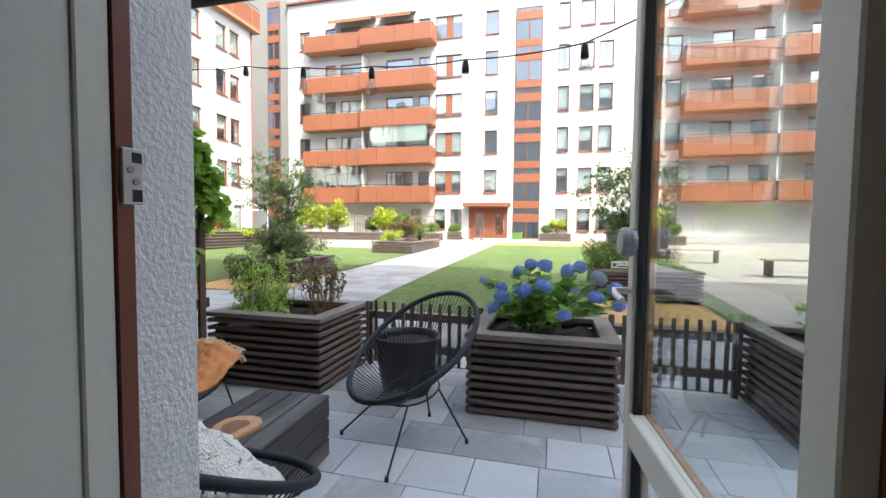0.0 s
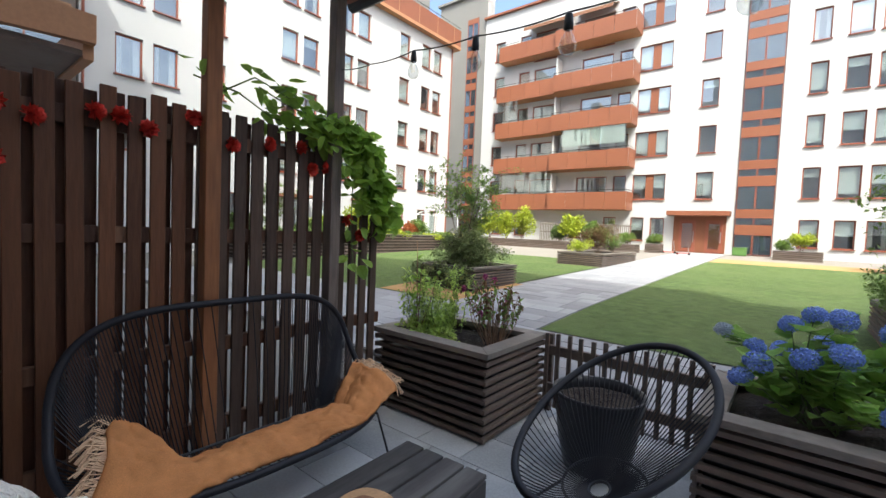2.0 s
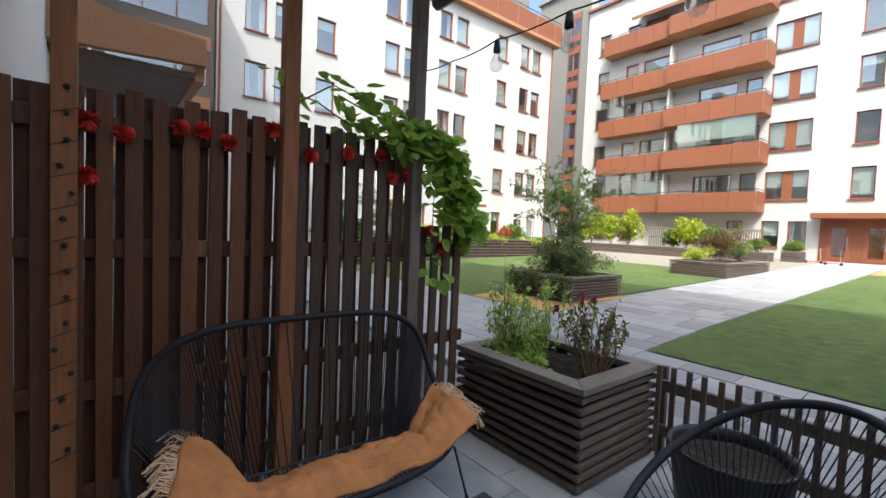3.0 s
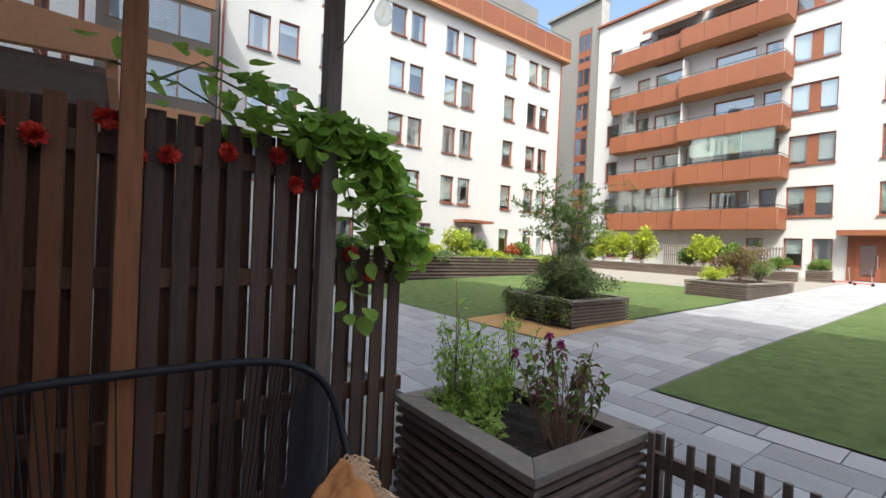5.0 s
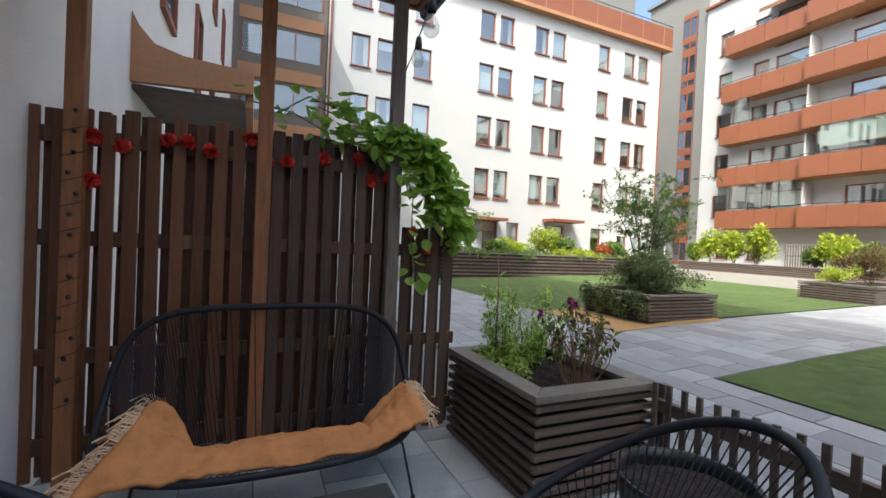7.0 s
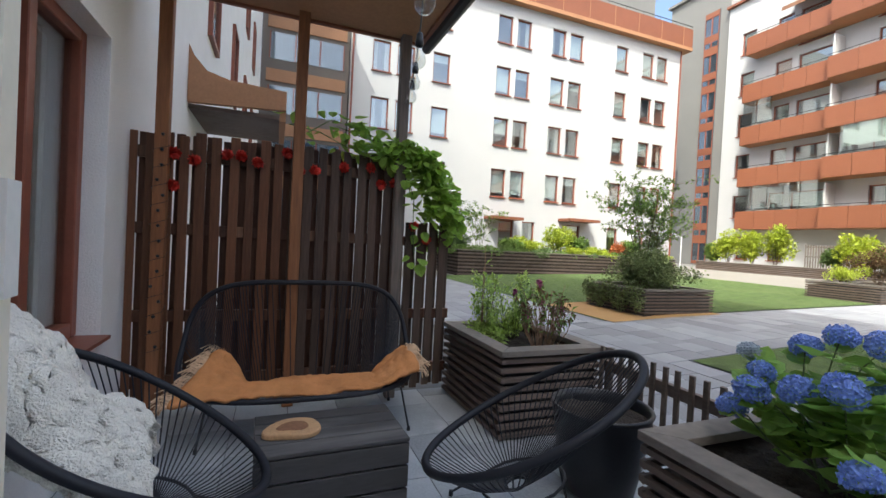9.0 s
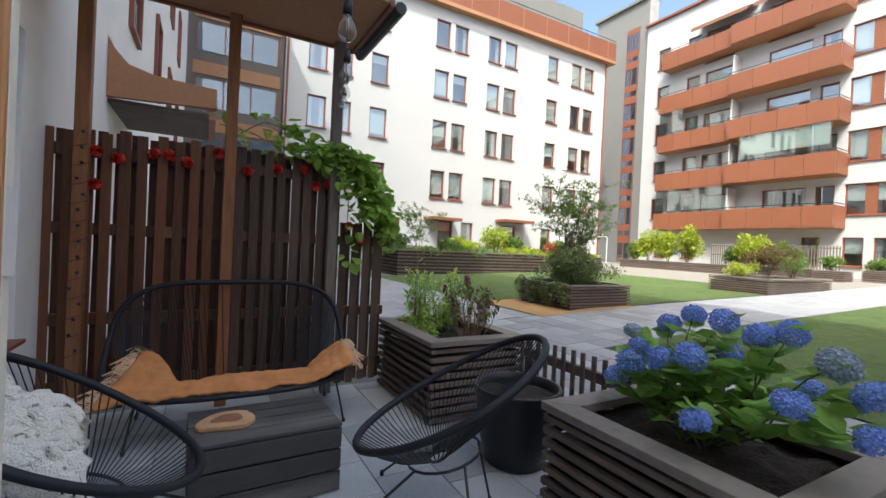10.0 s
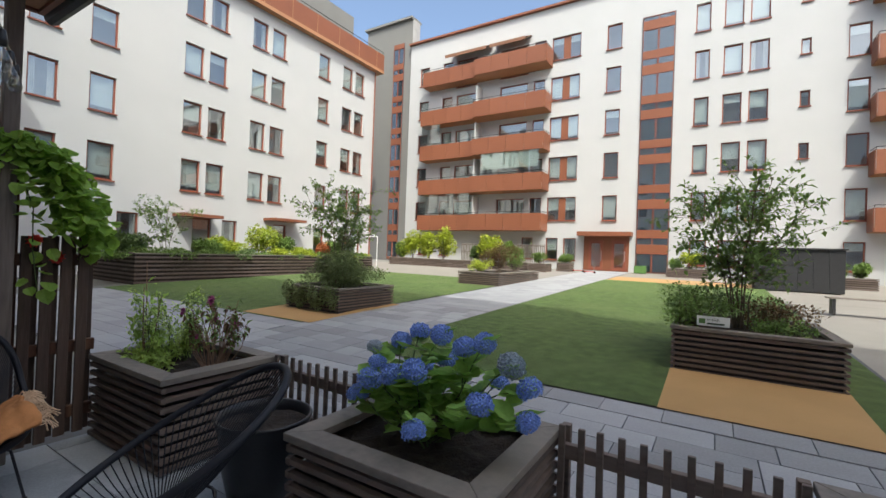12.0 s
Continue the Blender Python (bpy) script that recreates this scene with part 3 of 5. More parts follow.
vs = {(i, j, k): bm.verts.new((x, y, z)) for i, x in enumerate(xs) for j, z in enumerate(zs) for k, y in enumerate(ys)}


def filled(i, j):
    if not (0 <= i < 5 and 0 <= j < 5):
        return False
    return not (i == 1 and j in (2, 3)) and not (i == 3 and j in (1, 2))


for i in range(5):
    for j in range(5):
        if filled(i, j):
            bm.faces.new([vs[q] for q in ((i, j, 1), (i, j + 1, 1), (i + 1, j + 1, 1), (i + 1, j, 1))])
            bm.faces.new([vs[q] for q in ((i, j, 0), (i + 1, j, 0), (i + 1, j + 1, 0), (i, j + 1, 0))])
            for di, dj, e in ((-1, 0, ((i, j), (i, j + 1))), (1, 0, ((i + 1, j + 1), (i + 1, j))), (0, -1, ((i + 1, j), (i, j))), (0, 1, ((i, j + 1), (i + 1, j + 1)))):
                if not filled(i + di, j + dj):
                    (a1, a2), (b1, b2) = e
                    bm.faces.new([vs[q] for q in ((a1, a2, 0), (a1, a2, 1), (b1, b2, 1), (b1, b2, 0))])
bmesh.ops.recalc_face_normals(bm, faces=bm.faces)
part("wall", bm, M["stucco"], own)
part("upper_wall", B(-9.0, 10.4, -0.13, YW, 19.302, 23.1), M["stucco"], own)
part("upper_wall", B(10.402, 30.0, -0.13, YW, 19.302, 21.4), M["stucco"], own)
# balcony above the terrace
part("soffit", B(-2.93, -1.95, YW + 0.004, 2.49, 3.32, 3.46), M["soffit"], own, "brown underside of the balcony above")
part("fascia", B(-2.97, -1.95, 2.494, 2.53, 3.3, 3.75), M["copper"], own)
part("fascia_side", B(-2.97, -2.934, YW + 0.004, 2.49, 3.3, 3.75), M["copper"], own)
bm = bmesh.new()
tube(bm, [(-3.0, 2.585, 3.31), (-1.95, 2.585, 3.31)], 0.05, 8)
part("gutter", bm, M["blackmetal"], own)
# terrace window
wf = bmesh.new()
for a in ((-2.46, -2.38, 0.728, 2.68), (-1.23, -1.15, 0.728, 2.68), (-2.38, -1.23, 0.728, 0.82), (-2.38, -1.23, 2.6, 2.68), (-1.85, -1.77, 0.82, 2.6)):
    box(wf, a[0], a[1], 0.03, 0.12, a[2], a[3], 0.006)
w1 = part("window", wf, M["wframe"], own, "red-brown window frame in a deep white reveal")
part("pane", B(-2.38, -1.23, 0.06, 0.07, 0.82, 2.6), M["pane"], w1)
part("sill", B(-2.455, -1.155, 0.03, YW + 0.06, 0.702, 0.725), M["wframe"], w1)
part("curtain", B(-2.4, -2.1, -0.10, -0.06, 0.75, 2.6), M["curtain"], w1)
# door frame
df = bmesh.new()
box(df, DX0, DX0 + 0.014, 0.036, 0.086, 0.0, DTOP, 0.003)
box(df, DX1 - 0.03, DX1, 0.0, 0.086, 0.0, DTOP, 0.003)
box(df, DX0 + 0.014, DX1 - 0.03, 0.0, 0.086, DTOP - 0.03, DTOP, 0.003)
dfo = part("door_frame", df, M["white"], own, "white painted door frame")
dg = bmesh.new()
box(dg, DX0, DX0 + 0.018, 0.088, 0.115, 0.0, DTOP)
box(dg, DX1 - 0.034, DX1, 0.088, 0.115, 0.0, DTOP)
part("weather_strip", dg, M["wframe"], dfo, "dark brown outer frame strip")
pl = part("strike_plate", B(DX0 + 0.0185, DX0 + 0.024, 0.092, 0.127, 1.508, 1.594, 0.002), M["steelshine"], dfo, "steel strike plate with two screws and latch slots")
for dz in (1.543, 1.561):
    sc = bmesh.new()
    tube(sc, [(DX0 + 0.0242, 0.105 if dz > 1.55 else 0.114, dz), (DX0 + 0.0262, 0.105 if dz > 1.55 else 0.114, dz)], 0.0055, 8)
    part("screw", sc, M["zinc"], pl)
for za, zb in ((1.512, 1.531), (1.572, 1.588)):
    part("latch_slot", B(DX0 + 0.0242, DX0 + 0.0248, 0.108, 0.124, za, zb), M["black"], pl)
part("inner_lining", B(DX0, DX0 + 0.008, -0.13, 0.034, 0.03, DTOP), M["white"], dfo, "white inner lining")
part("threshold", B(DX0 + 0.02, DX1 - 0.036, -0.1, 0.24, 0.0, 0.035), M["zinc"], dfo)
# door leaf, swung outwards
leaf = thing("terrace_door", (DX1 - 0.035, 0.168, 0.05), "white glazed terrace door, copper-brown outside, standing open", "door", turn=96.0)
LW, LH = 0.895, 2.33
lf = bmesh.new()
for a in ((0, 0.07, 0, LH), (LW - 0.055, LW, 0, LH), (0.07, LW - 0.055, 0, 0.10), (0.07, LW - 0.055, LH - 0.09, LH), (0.07, LW - 0.055, 0.76, 0.86)):
    box(lf, a[0], a[1], 0.0, 0.045, a[2], a[3], 0.004)
part("leaf_frame", lf, M["white"], leaf)
lc = bmesh.new()
for a in ((0, 0.07, 0, LH), (LW - 0.055, LW, 0, LH), (0.07, LW - 0.055, 0, 0.10), (0.07, LW - 0.055, LH - 0.09, LH), (0.07, LW - 0.055, 0.76, 0.86)):
    box(lc, a[0], a[1], -0.022, -0.002, a[2], a[3], 0.003)
part("cladding", lc, M["cladding"], leaf, "copper-brown outer cladding")
gk = bmesh.new()
for a in ((0.0705, 0.082, 0.86, LH - 0.09), (LW - 0.067, LW - 0.0555, 0.86, LH - 0.09), (0.0705, 0.082, 0.10, 0.76), (LW - 0.067, LW - 0.0555, 0.10, 0.76)):
    box(gk, a[0], a[1], 0.004, 0.034, a[2], a[3])
part("gasket", gk, M["black"], leaf, "black rubber glazing gasket")
part("pane", B(0.083, LW - 0.068, 0.015, 0.021, 0.86, LH - 0.09), M["doorpane"], leaf)
part("pane", B(0.083, LW - 0.068, 0.015, 0.021, 0.10, 0.76), M["doorpane"], leaf)
hb = bmesh.new()
lathe(hb, [(0.001, 0.0), (0.036, 0.0), (0.044, 0.014), (0.044, 0.034), (0.036, 0.044), (0.001, 0.045)], 24)
bmesh.ops.transform(hb, matrix=pose(LW - 0.075, 0.047, 1.39, -90), verts=hb.verts)
part("lock_disc", hb, M["zinc"], leaf)
hh = bmesh.new()
tube(hh, [(LW - 0.045, 0.046, 1.24), (LW - 0.045, 0.095, 1.24), (LW - 0.10, 0.105, 1.235), (LW - 0.16, 0.10, 1.225)], 0.010, 8)
part("handle", hh, M["steelshine"], leaf)
part("latch", B(LW + 0.0, LW + 0.006, 0.006, 0.04, 1.33, 1.45), M["sign"], leaf)
part("escutcheon", B(LW - 0.052, LW - 0.02, -0.032, -0.0225, 1.36, 1.47, 0.003), M["sign"], leaf, "white outer lock plate")
# room behind
bm = bmesh.new()
box(bm, -2.6, -2.5, -4.0, -0.132, 0.0, 2.6), box(bm, 2.4, 2.5, -4.0, -0.132, 0.0, 2.6), box(bm, -2.5, 2.4, -4.0, -3.9, 0.0, 2.6)
solid("room_walls", bm, M["greypaint"], "pale grey painted walls of the room indoors", "wall", "structure")
solid("floor", B(-2.6, 2.5, -4.0, -0.132, -0.05, 0.03), M["woodfloor"], "oak plank floor of the room indoors", "floor", "structure")
solid("ceiling", B(-2.6, 2.5, -4.0, -0.132, 2.6, 2.7), M["white"], "white painted ceiling of the room indoors", "ceiling", "structure")
solid("inner_reveal", B(DX0 - 0.2, DX0 - 0.002, -0.17, -0.133, 0.03, 2.5), M["greypaint"], "grey painted door casing", "trim", "structure")

# neighbour's bay and stair glazing beyond the fence
nb = thing("neighbour_balcony", (-5.0, 0.25, 2.5), "rust-brown curved neighbouring balcony on the house wall", "balcony")
bm = bmesh.new()
prof = [(0.004, 1.15), (0.004, 0.47), (1.11, 0.53), (1.11, 0.77), (0.8, 0.78), (0.45, 0.80), (0.2, 0.87), (0.06, 1.03)]
va = [bm.verts.new((0.08, y, zz)) for y, zz in prof]
vb = [bm.verts.new((0.0, y, zz)) for y, zz in prof]
bm.faces.new(va), bm.faces.new(vb[::-1])
for i in range(len(prof)):
    j = (i + 1) % len(prof)
    bm.faces.new((va[i], vb[i], vb[j], va[j]))
part("side_panel", bm, M["soffit"], nb)
# slab borrows the dark slat colour to paint in its underside's shade
part("slab", B(-1.5, -0.004, 0.004, 1.03, 0.42, 0.47), M["slat"], nb)
part("front_panel", B(-1.5, -0.002, 1.034, 1.11, 0.40, 0.77), M["soffit"], nb)
sg = facade("stair_tower", pose(-22.0, 0, 0, 0, 0, 90), 0.25, 4.45, 0.0, 20.0, [], M["taupe"], "grey-brown stair tower with blue glazing bands")
for i in range(7):
    # dark sheet on the solid wall paints the dimness behind each pane
    part("glazing_back", B(0.6, 4.2, -0.02, -0.004, 2.2 + i * 2.6, 3.5 + i * 2.6), M["dimbacking"], sg)
    part("pane", B(0.6, 4.2, -0.03, -0.0205, 2.2 + i * 2.6, 3.5 + i * 2.6), M["stairpane"], sg)
    part("band", B(0.5, 4.3, -0.06, -0.004, 3.7 + i * 2.6, 4.3 + i * 2.6), M["soffit"], sg)
    for j in range(4):
        part("mullion", B(0.6 + j * 1.18, 0.66 + j * 1.18, -0.06, -0.031, 2.2 + i * 2.6, 3.5 + i * 2.6), M["wframe"], sg)
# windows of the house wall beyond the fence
# no rooms here: a dark sheet behind each pane paints their shade
wall_back = mesh_of("glazing_back", B(0.07, 0.83, 0.006, 0.012, 0.07, 1.53), M["dimbacking"])
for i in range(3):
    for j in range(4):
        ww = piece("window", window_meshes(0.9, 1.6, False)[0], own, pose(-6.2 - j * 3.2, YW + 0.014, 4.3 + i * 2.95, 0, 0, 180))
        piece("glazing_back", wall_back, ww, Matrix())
        piece("pane", window_meshes(0.9, 1.6, False)[1], ww, Matrix())


# ---- terrace ----
# tall fence along x = -2.95
FX = -2.95
fence = thing("fence", (0, 0, 0), "tall dark-stained slatted timber privacy fence beside the sofa", "fence")
slat_tall, slat_worn = [[mesh_of("slat", box(bmesh.new(), -0.011, 0.011, -w / 2, w / 2, 0.06, h, 0.003), M[mm]) for w, h in ((0.071, 2.21), (0.076, 2.23), (0.067, 2.19))] for mm in ("fencewarm", "fencegrey")]
slat_rear = mesh_of("slat", box(bmesh.new(), -0.011, 0.011, -0.031, 0.031, 0.06, 2.20, 0.003), M["fence"])
slat_low = mesh_of("slat", box(bmesh.new(), -0.011, 0.011, -0.034, 0.034, 0.06, 1.63, 0.003), M["fencegrey"])
fr_ = random.Random(5)
y = 0.27
while y < 2.93:
    me = fr_.choice(slat_tall if y + fr_.uniform(-0.35, 0.35) < 1.45 else slat_worn) if y < 2.42 else slat_low
    piece("slat", me, fence, pose(FX + 0.035, y, fr_.uniform(-0.012, 0.012), fr_.uniform(-0.4, 0.4), 0, fr_.uniform(-2, 2)))
    y += 0.116
y = 0.328
while y < 2.93:
    me = slat_rear if y < 2.42 else slat_low
    piece("slat", me, fence, pose(FX - 0.035, y, fr_.uniform(-0.012, 0.012), fr_.uniform(-0.4, 0.4), 0, fr_.uniform(-2, 2)))
    y += 0.116
for zz in (0.24, 0.76, 1.45, 2.04):
    part("rail", B(FX - 0.023, FX + 0.023, 0.24, 2.92 if zz < 1.5 else 2.42, zz - 0.045, zz + 0.045, 0.003), M["fence"], fence)
for i, (yy, m_) in enumerate(((0.472, "post"), (1.457, "post"), (2.345, "greypost"))):
    solid("post", B(FX + 0.048, FX + 0.138, yy - 0.045, yy + 0.045, 0.0, 3.318, 0.005), M[m_],
          ("weathered grey" if i == 2 else "warm brown") + " square timber post carrying the balcony", "post", group="posts along the fence")


# slatted planters
def planter(x0, x1, y0, y1, z0, h, rows, label, rim=0.13, lod=True, name="planter"):
    root = thing(name, ((x0 + x1) / 2, (y0 + y1) / 2, z0), label, "planter")
    a, b = (x1 - x0) / 2, (y1 - y0) / 2
    hb = h - 0.045
    part("liner", B(-a + 0.05, a - 0.05, -b + 0.05, b - 0.05, 0.01, hb - 0.12), M["black"], root)
    p = hb / rows
    t = p * 0.60

    def slat(L):
        bm = bmesh.new()
        q = [(0.0, 0.0), (0.028, 0.006), (0.028, t - 0.006), (0.0, t)]
        A = [bm.verts.new((-L, -yy, zz)) for yy, zz in q]
        C = [bm.verts.new((L, -yy, zz)) for yy, zz in q]
        for i in range(4):
            bm.faces.new((A[i], C[i], C[(i + 1) % 4], A[(i + 1) % 4]))
        bm.faces.new(A[::-1]), bm.faces.new(C)
        return mesh_of("slat", bm, M["slat"])
    sx, sy = slat(a), slat(b)
    for r_ in range(rows):
        zz = 0.012 + r_ * p
        piece("slat", sx, root, pose(0, -b + 0.03, zz)), piece("slat", sx, root, pose(0, b - 0.03, zz, 0, 0, 180))
        piece("slat", sy, root, pose(a - 0.03, 0, zz, 0, 0, 90)), piece("slat", sy, root, pose(-a + 0.03, 0, zz, 0, 0, -90))
    # mitred rim boards
    o, i_ = (a + 0.012, b + 0.012), (a - rim, b - rim)
    cs = [(-1, -1), (1, -1), (1, 1), (-1, 1)]
    for k in range(4):
        (sx0, sy0), (sx1, sy1) = cs[k], cs[(k + 1) % 4]
        bm = bmesh.new()
        lo, hi = hb + 0.002, h
        q = [(sx0 * o[0], sy0 * o[1]), (sx1 * o[0], sy1 * o[1]), (sx1 * i_[0], sy1 * i_[1]), (sx0 * i_[0], sy0 * i_[1])]
        cx, cy = sum(v[0] for v in q) / 4, sum(v[1] for v in q) / 4
        q = [(cx + (v[0] - cx) * 0.997, cy + (v[1] - cy) * 0.997) for v in q]
        dn = [bm.verts.new((v[0], v[1], lo)) for v in q]
        upv = [bm.verts.new((v[0], v[1], hi)) for v in q]
        bm.faces.new(dn[::-1]), bm.faces.new(upv)
        for j in range(4):
            bm.faces.new((dn[j], dn[(j + 1) % 4], upv[(j + 1) % 4], upv[j]))
        bmesh.ops.bevel(bm, geom=[e for e in bm.edges], offset=0.003, segments=1, affect="EDGES")
        part("rim_board", bm, M["rim"], root)
    # soil with clods
    bm = bmesh.new()
    nx, ny = 22, 16
    g = [[bm.verts.new((-a + 0.045 + (2 * a - 0.09) * i / nx, -b + 0.045 + (2 * b - 0.09) * j / ny,
                        hb - 0.05 + 0.04 * noise.noise((i * 0.45 + x0 * 3, j * 0.45, y0)) + 0.02 * rng.random())) for j in range(ny + 1)] for i in range(nx + 1)]
    for i in range(nx):
        for j in range(ny):
            bm.faces.new((g[i][j], g[i + 1][j], g[i + 1][j + 1], g[i][j + 1]))
    part("soil", bm, M["soil"], root, "dark crumbly soil")
    return root


P1 = planter(-2.94, -1.765, 2.9, 3.845, 0.0, 0.675, 9, "slatted dark timber planter with herbs and dry stems")
PH = planter(-0.47, 0.675, 2.9, 3.87, 0.0, 0.65, 9, "slatted dark timber planter holding a blue hydrangea")
P5 = planter(1.80, 2.95, 2.9, 3.87, 0.0, 0.68, 9, "slatted dark timber planter at the end of the low fence")
P2 = planter(-7.5, -5.72, 8.42, 10.4, gz(8.42) - 0.02, 0.60, 8, "weathered slatted planter overgrown with ivy on the ochre patch")
P4 = planter(0.93, 2.79, 8.2, 10.2, gz(8.2) - 0.02, 0.63, 8, "slatted timber planter with a small tree and a sign")
P3 = planter(-7.5, -5.65, 16.85, 21.4, gz(16.9) - 0.02, 0.55, 7, "weathered slatted planter on the plaza")


# low picket fences
def picket(x0, x1, label):
    root = thing("low_fence", (x0, 3.81, 0), label, "fence", "low picket fences")
    me = mesh_of("picket", box(bmesh.new(), -0.0175, 0.0175, -0.011, 0.011, 0.06, 0.70, 0.003), M["slat"])
    n = max(1, round((x1 - x0) / 0.107))
    for i in range(n + 1):
        piece("picket", me, root, pose((x1 - x0) * i / n * 0.96 + 0.02, -0.03, fr_.uniform(-0.006, 0.006), 0, fr_.uniform(-0.6, 0.6), 0))
    for zz in (0.22, 0.55):
        part("rail", B(0, x1 - x0, -0.018, 0.022, zz - 0.04, zz + 0.04, 0.003), M["slat"], root)
    for xx in (0.0, x1 - x0 - 0.05):
        part("post", B(xx, xx + 0.05, 0.023, 0.07, 0.0, 0.68, 0.003), M["slat"], root)


picket(-1.74, -0.49, "low dark picket fence between two planters")
picket(0.695, 1.78, "low dark picket fence by the hydrangea planter")

# slatted crate table
cr = thing("crate_table", (-1.42, 1.635, 0), "dark-stained slatted wooden crate used as a low table", "table", turn=2)
cw, cl, ch = 0.25, 0.385, 0.40
for i in range(4):
    x = -cw + i * 0.1283
    part("top_slat", B(x, x + 0.115, -cl, cl, ch - 0.022, ch, 0.003), M["crate"], cr)
for i in range(3):
    z0 = 0.01 + i * 0.124
    for sx in (-1, 1):
        part("side_slat", B(sx * cw, sx * (cw - 0.018), -cl, cl, z0, z0 + 0.112, 0.003), M["crate"], cr)
    for sy in (-1, 1):
        part("end_board", B(-cw + 0.02, cw - 0.02, sy * (cl - 0.004), sy * (cl - 0.022), z0, z0 + 0.116, 0.003), M["crate"], cr)
for sx in (-1, 1):
    for sy in (-1, 1):
        part("corner_block", B(sx * (cw - 0.02), sx * (cw - 0.06), sy * (cl - 0.025), sy * (cl - 0.065), 0.0, ch - 0.024), M["crate"], cr)

# wood slice
bm = bmesh.new()
sl_ = thing("wood_slice", (-1.40, 1.44, 0.40), "pale irregular wooden slice with dark heartwood lying on the crate", "tray", turn=20)


def slice_ring(s, z):
    return [(s * (0.105 + 0.018 * math.sin(2 * a + 0.5) + 0.010 * math.sin(3 * a)) * math.cos(a), s * (0.15 + 0.014 * math.sin(3 * a)) * math.sin(a), z)
            for a in [2 * math.pi * k / 28 for k in range(28)]]


rings = [[bm.verts.new(p) for p in slice_ring(s, zz)] for s, zz in ((0.95, 0.001), (1.0, 0.008), (1.0, 0.027), (0.96, 0.032))]
for A, C in zip(rings, rings[1:]):
    for k in range(28):
        bm.faces.new((A[k], A[(k + 1) % 28], C[(k + 1) % 28], C[k]))
bm.faces.new(rings[-1]), bm.faces.new(rings[0][::-1])
part("slice", bm, M["stump"], sl_)
bm = bmesh.new()
bm.faces.new([bm.verts.new(p) for p in slice_ring(0.55, 0.0335)])
part("heartwood", bm, M["stumpdark"], sl_, "reddish dark heartwood")


# acapulco chairs
def shell_chair(name, loc, turn, label):
    """Egg-shaped cord chair; it faces local +x."""
    root = thing(name, loc, label, "chair", "cord chairs on the terrace", turn=turn)

    def ring(a):
        u, v = math.cos(a), math.sin(a)
        x = 0.50 * u
        w = 0.41 * v * (1 - 0.08 * u)
        z = 0.665 - 0.285 * u - 0.03 * (1 - u * u)
        return Vector((x, w, z))
    bm = bmesh.new()
    tube(bm, [ring(2 * math.pi * k / 56) for k in range(56)], 0.0205, 8, True)
    part("rim", bm, M["cord"], root, "cord-wrapped steel rim", True)
    hub = Vector((0.05, 0, 0.285))
    bm = bmesh.new()
    hubring = lambda a: hub + Vector((0.05 * math.cos(a), 0.05 * math.sin(a), 0.01 - 0.02 * math.cos(a)))
    tube(bm, [hubring(2 * math.pi * k / 16) for k in range(16)], 0.008, 6, True)
    part("hub_ring", bm, M["steel"], root)
    bm = bmesh.new()
    N = 84
    for k in range(N):
        a = 2 * math.pi * (k + 0.5) / N
        p, q = ring(a), hubring(a)
        mid = (p + q) / 2 + Vector((0, 0, -0.035))
        tube(bm, [p, p * 0.75 + q * 0.25 + Vector((0, 0, -0.024)), mid, q * 0.75 + p * 0.25 + Vector((0, 0, -0.02)), q], 0.0034, 4)
    part("cord_webbing", bm, M["cord"], root, "taut navy-black plastic cords", kind="stuff")
    bm = bmesh.new()
    hoop = lambda a: Vector((0.20 * math.cos(a) + 0.02, 0.20 * math.sin(a), 0.315 - 0.05 * math.cos(a)))
    tube(bm, [hoop(2 * math.pi * k / 20) for k in range(20)], 0.0075, 6, True)
    part("base_hoop", bm, M["steel"], root)
    for fx, fy, ha in ((0.36, -0.36, -0.9), (0.57, 0.30, 0.6), (-0.09, 0.41, 2.0), (-0.26, -0.06, 3.4)):
        bm = bmesh.new()
        tube(bm, [hoop(ha), (fx, fy, 0.02)], 0.0075, 6)
        lg = part("leg", bm, M["steel"], root)
        bm = bmesh.new()
        d = Vector((fx, fy, 0)) - Vector((hoop(ha).x, hoop(ha).y, 0))
        lathe(bm, [(0.001, 0.0), (0.013, 0.001), (0.012, 0.03), (0.001, 0.034)], 10, (fx, fy))
        part("rubber_foot", bm, M["black"], lg)
    return root


shell_chair("cord_chair", (-0.775, 2.505, 0), 247, "navy-black cord shell chair with thin steel legs, empty")
shell_chair("cord_chair", (-1.06, 0.82, 0), 81, "navy-black cord shell chair with a cream throw over it")

# two-seat sofa
so = thing("cord_sofa", (-2.86, 1.56, 0), "black cord two-seat garden sofa against the fence", "sofa")


def loop(a):
    """a = 0 at the middle of the back, pi at the middle of the front edge."""
    c, s = math.cos(a), math.sin(a)
    e = 0.72 if c < 0 else 0.46
    c2, s2 = math.copysign(abs(c) ** e, c), math.copysign(abs(s) ** e, s)
    v = (1 - c2) / 2
    x = (1 - v) ** 2 * 0.10 + 2 * v * (1 - v) * 0.10 + v * v * 0.80
    z = (1 - v) ** 2 * 1.06 + 2 * v * (1 - v) * 0.30 + v * v * 0.33
    w = 0.87 * s2 if v > 0.5 else (0.87 - 0.04 * (1 - 2 * v)) * s2
    return Vector((x, w, z))


bm = bmesh.new()
tube(bm, [loop(2 * math.pi * k / 96) for k in range(96)], 0.0205, 8, True)
part("rim", bm, M["cord"], so, "cord-wrapped rim", True)


def keel(y):
    return Vector((0.27, max(-0.6, min(0.6, y * 0.74)), 0.285))


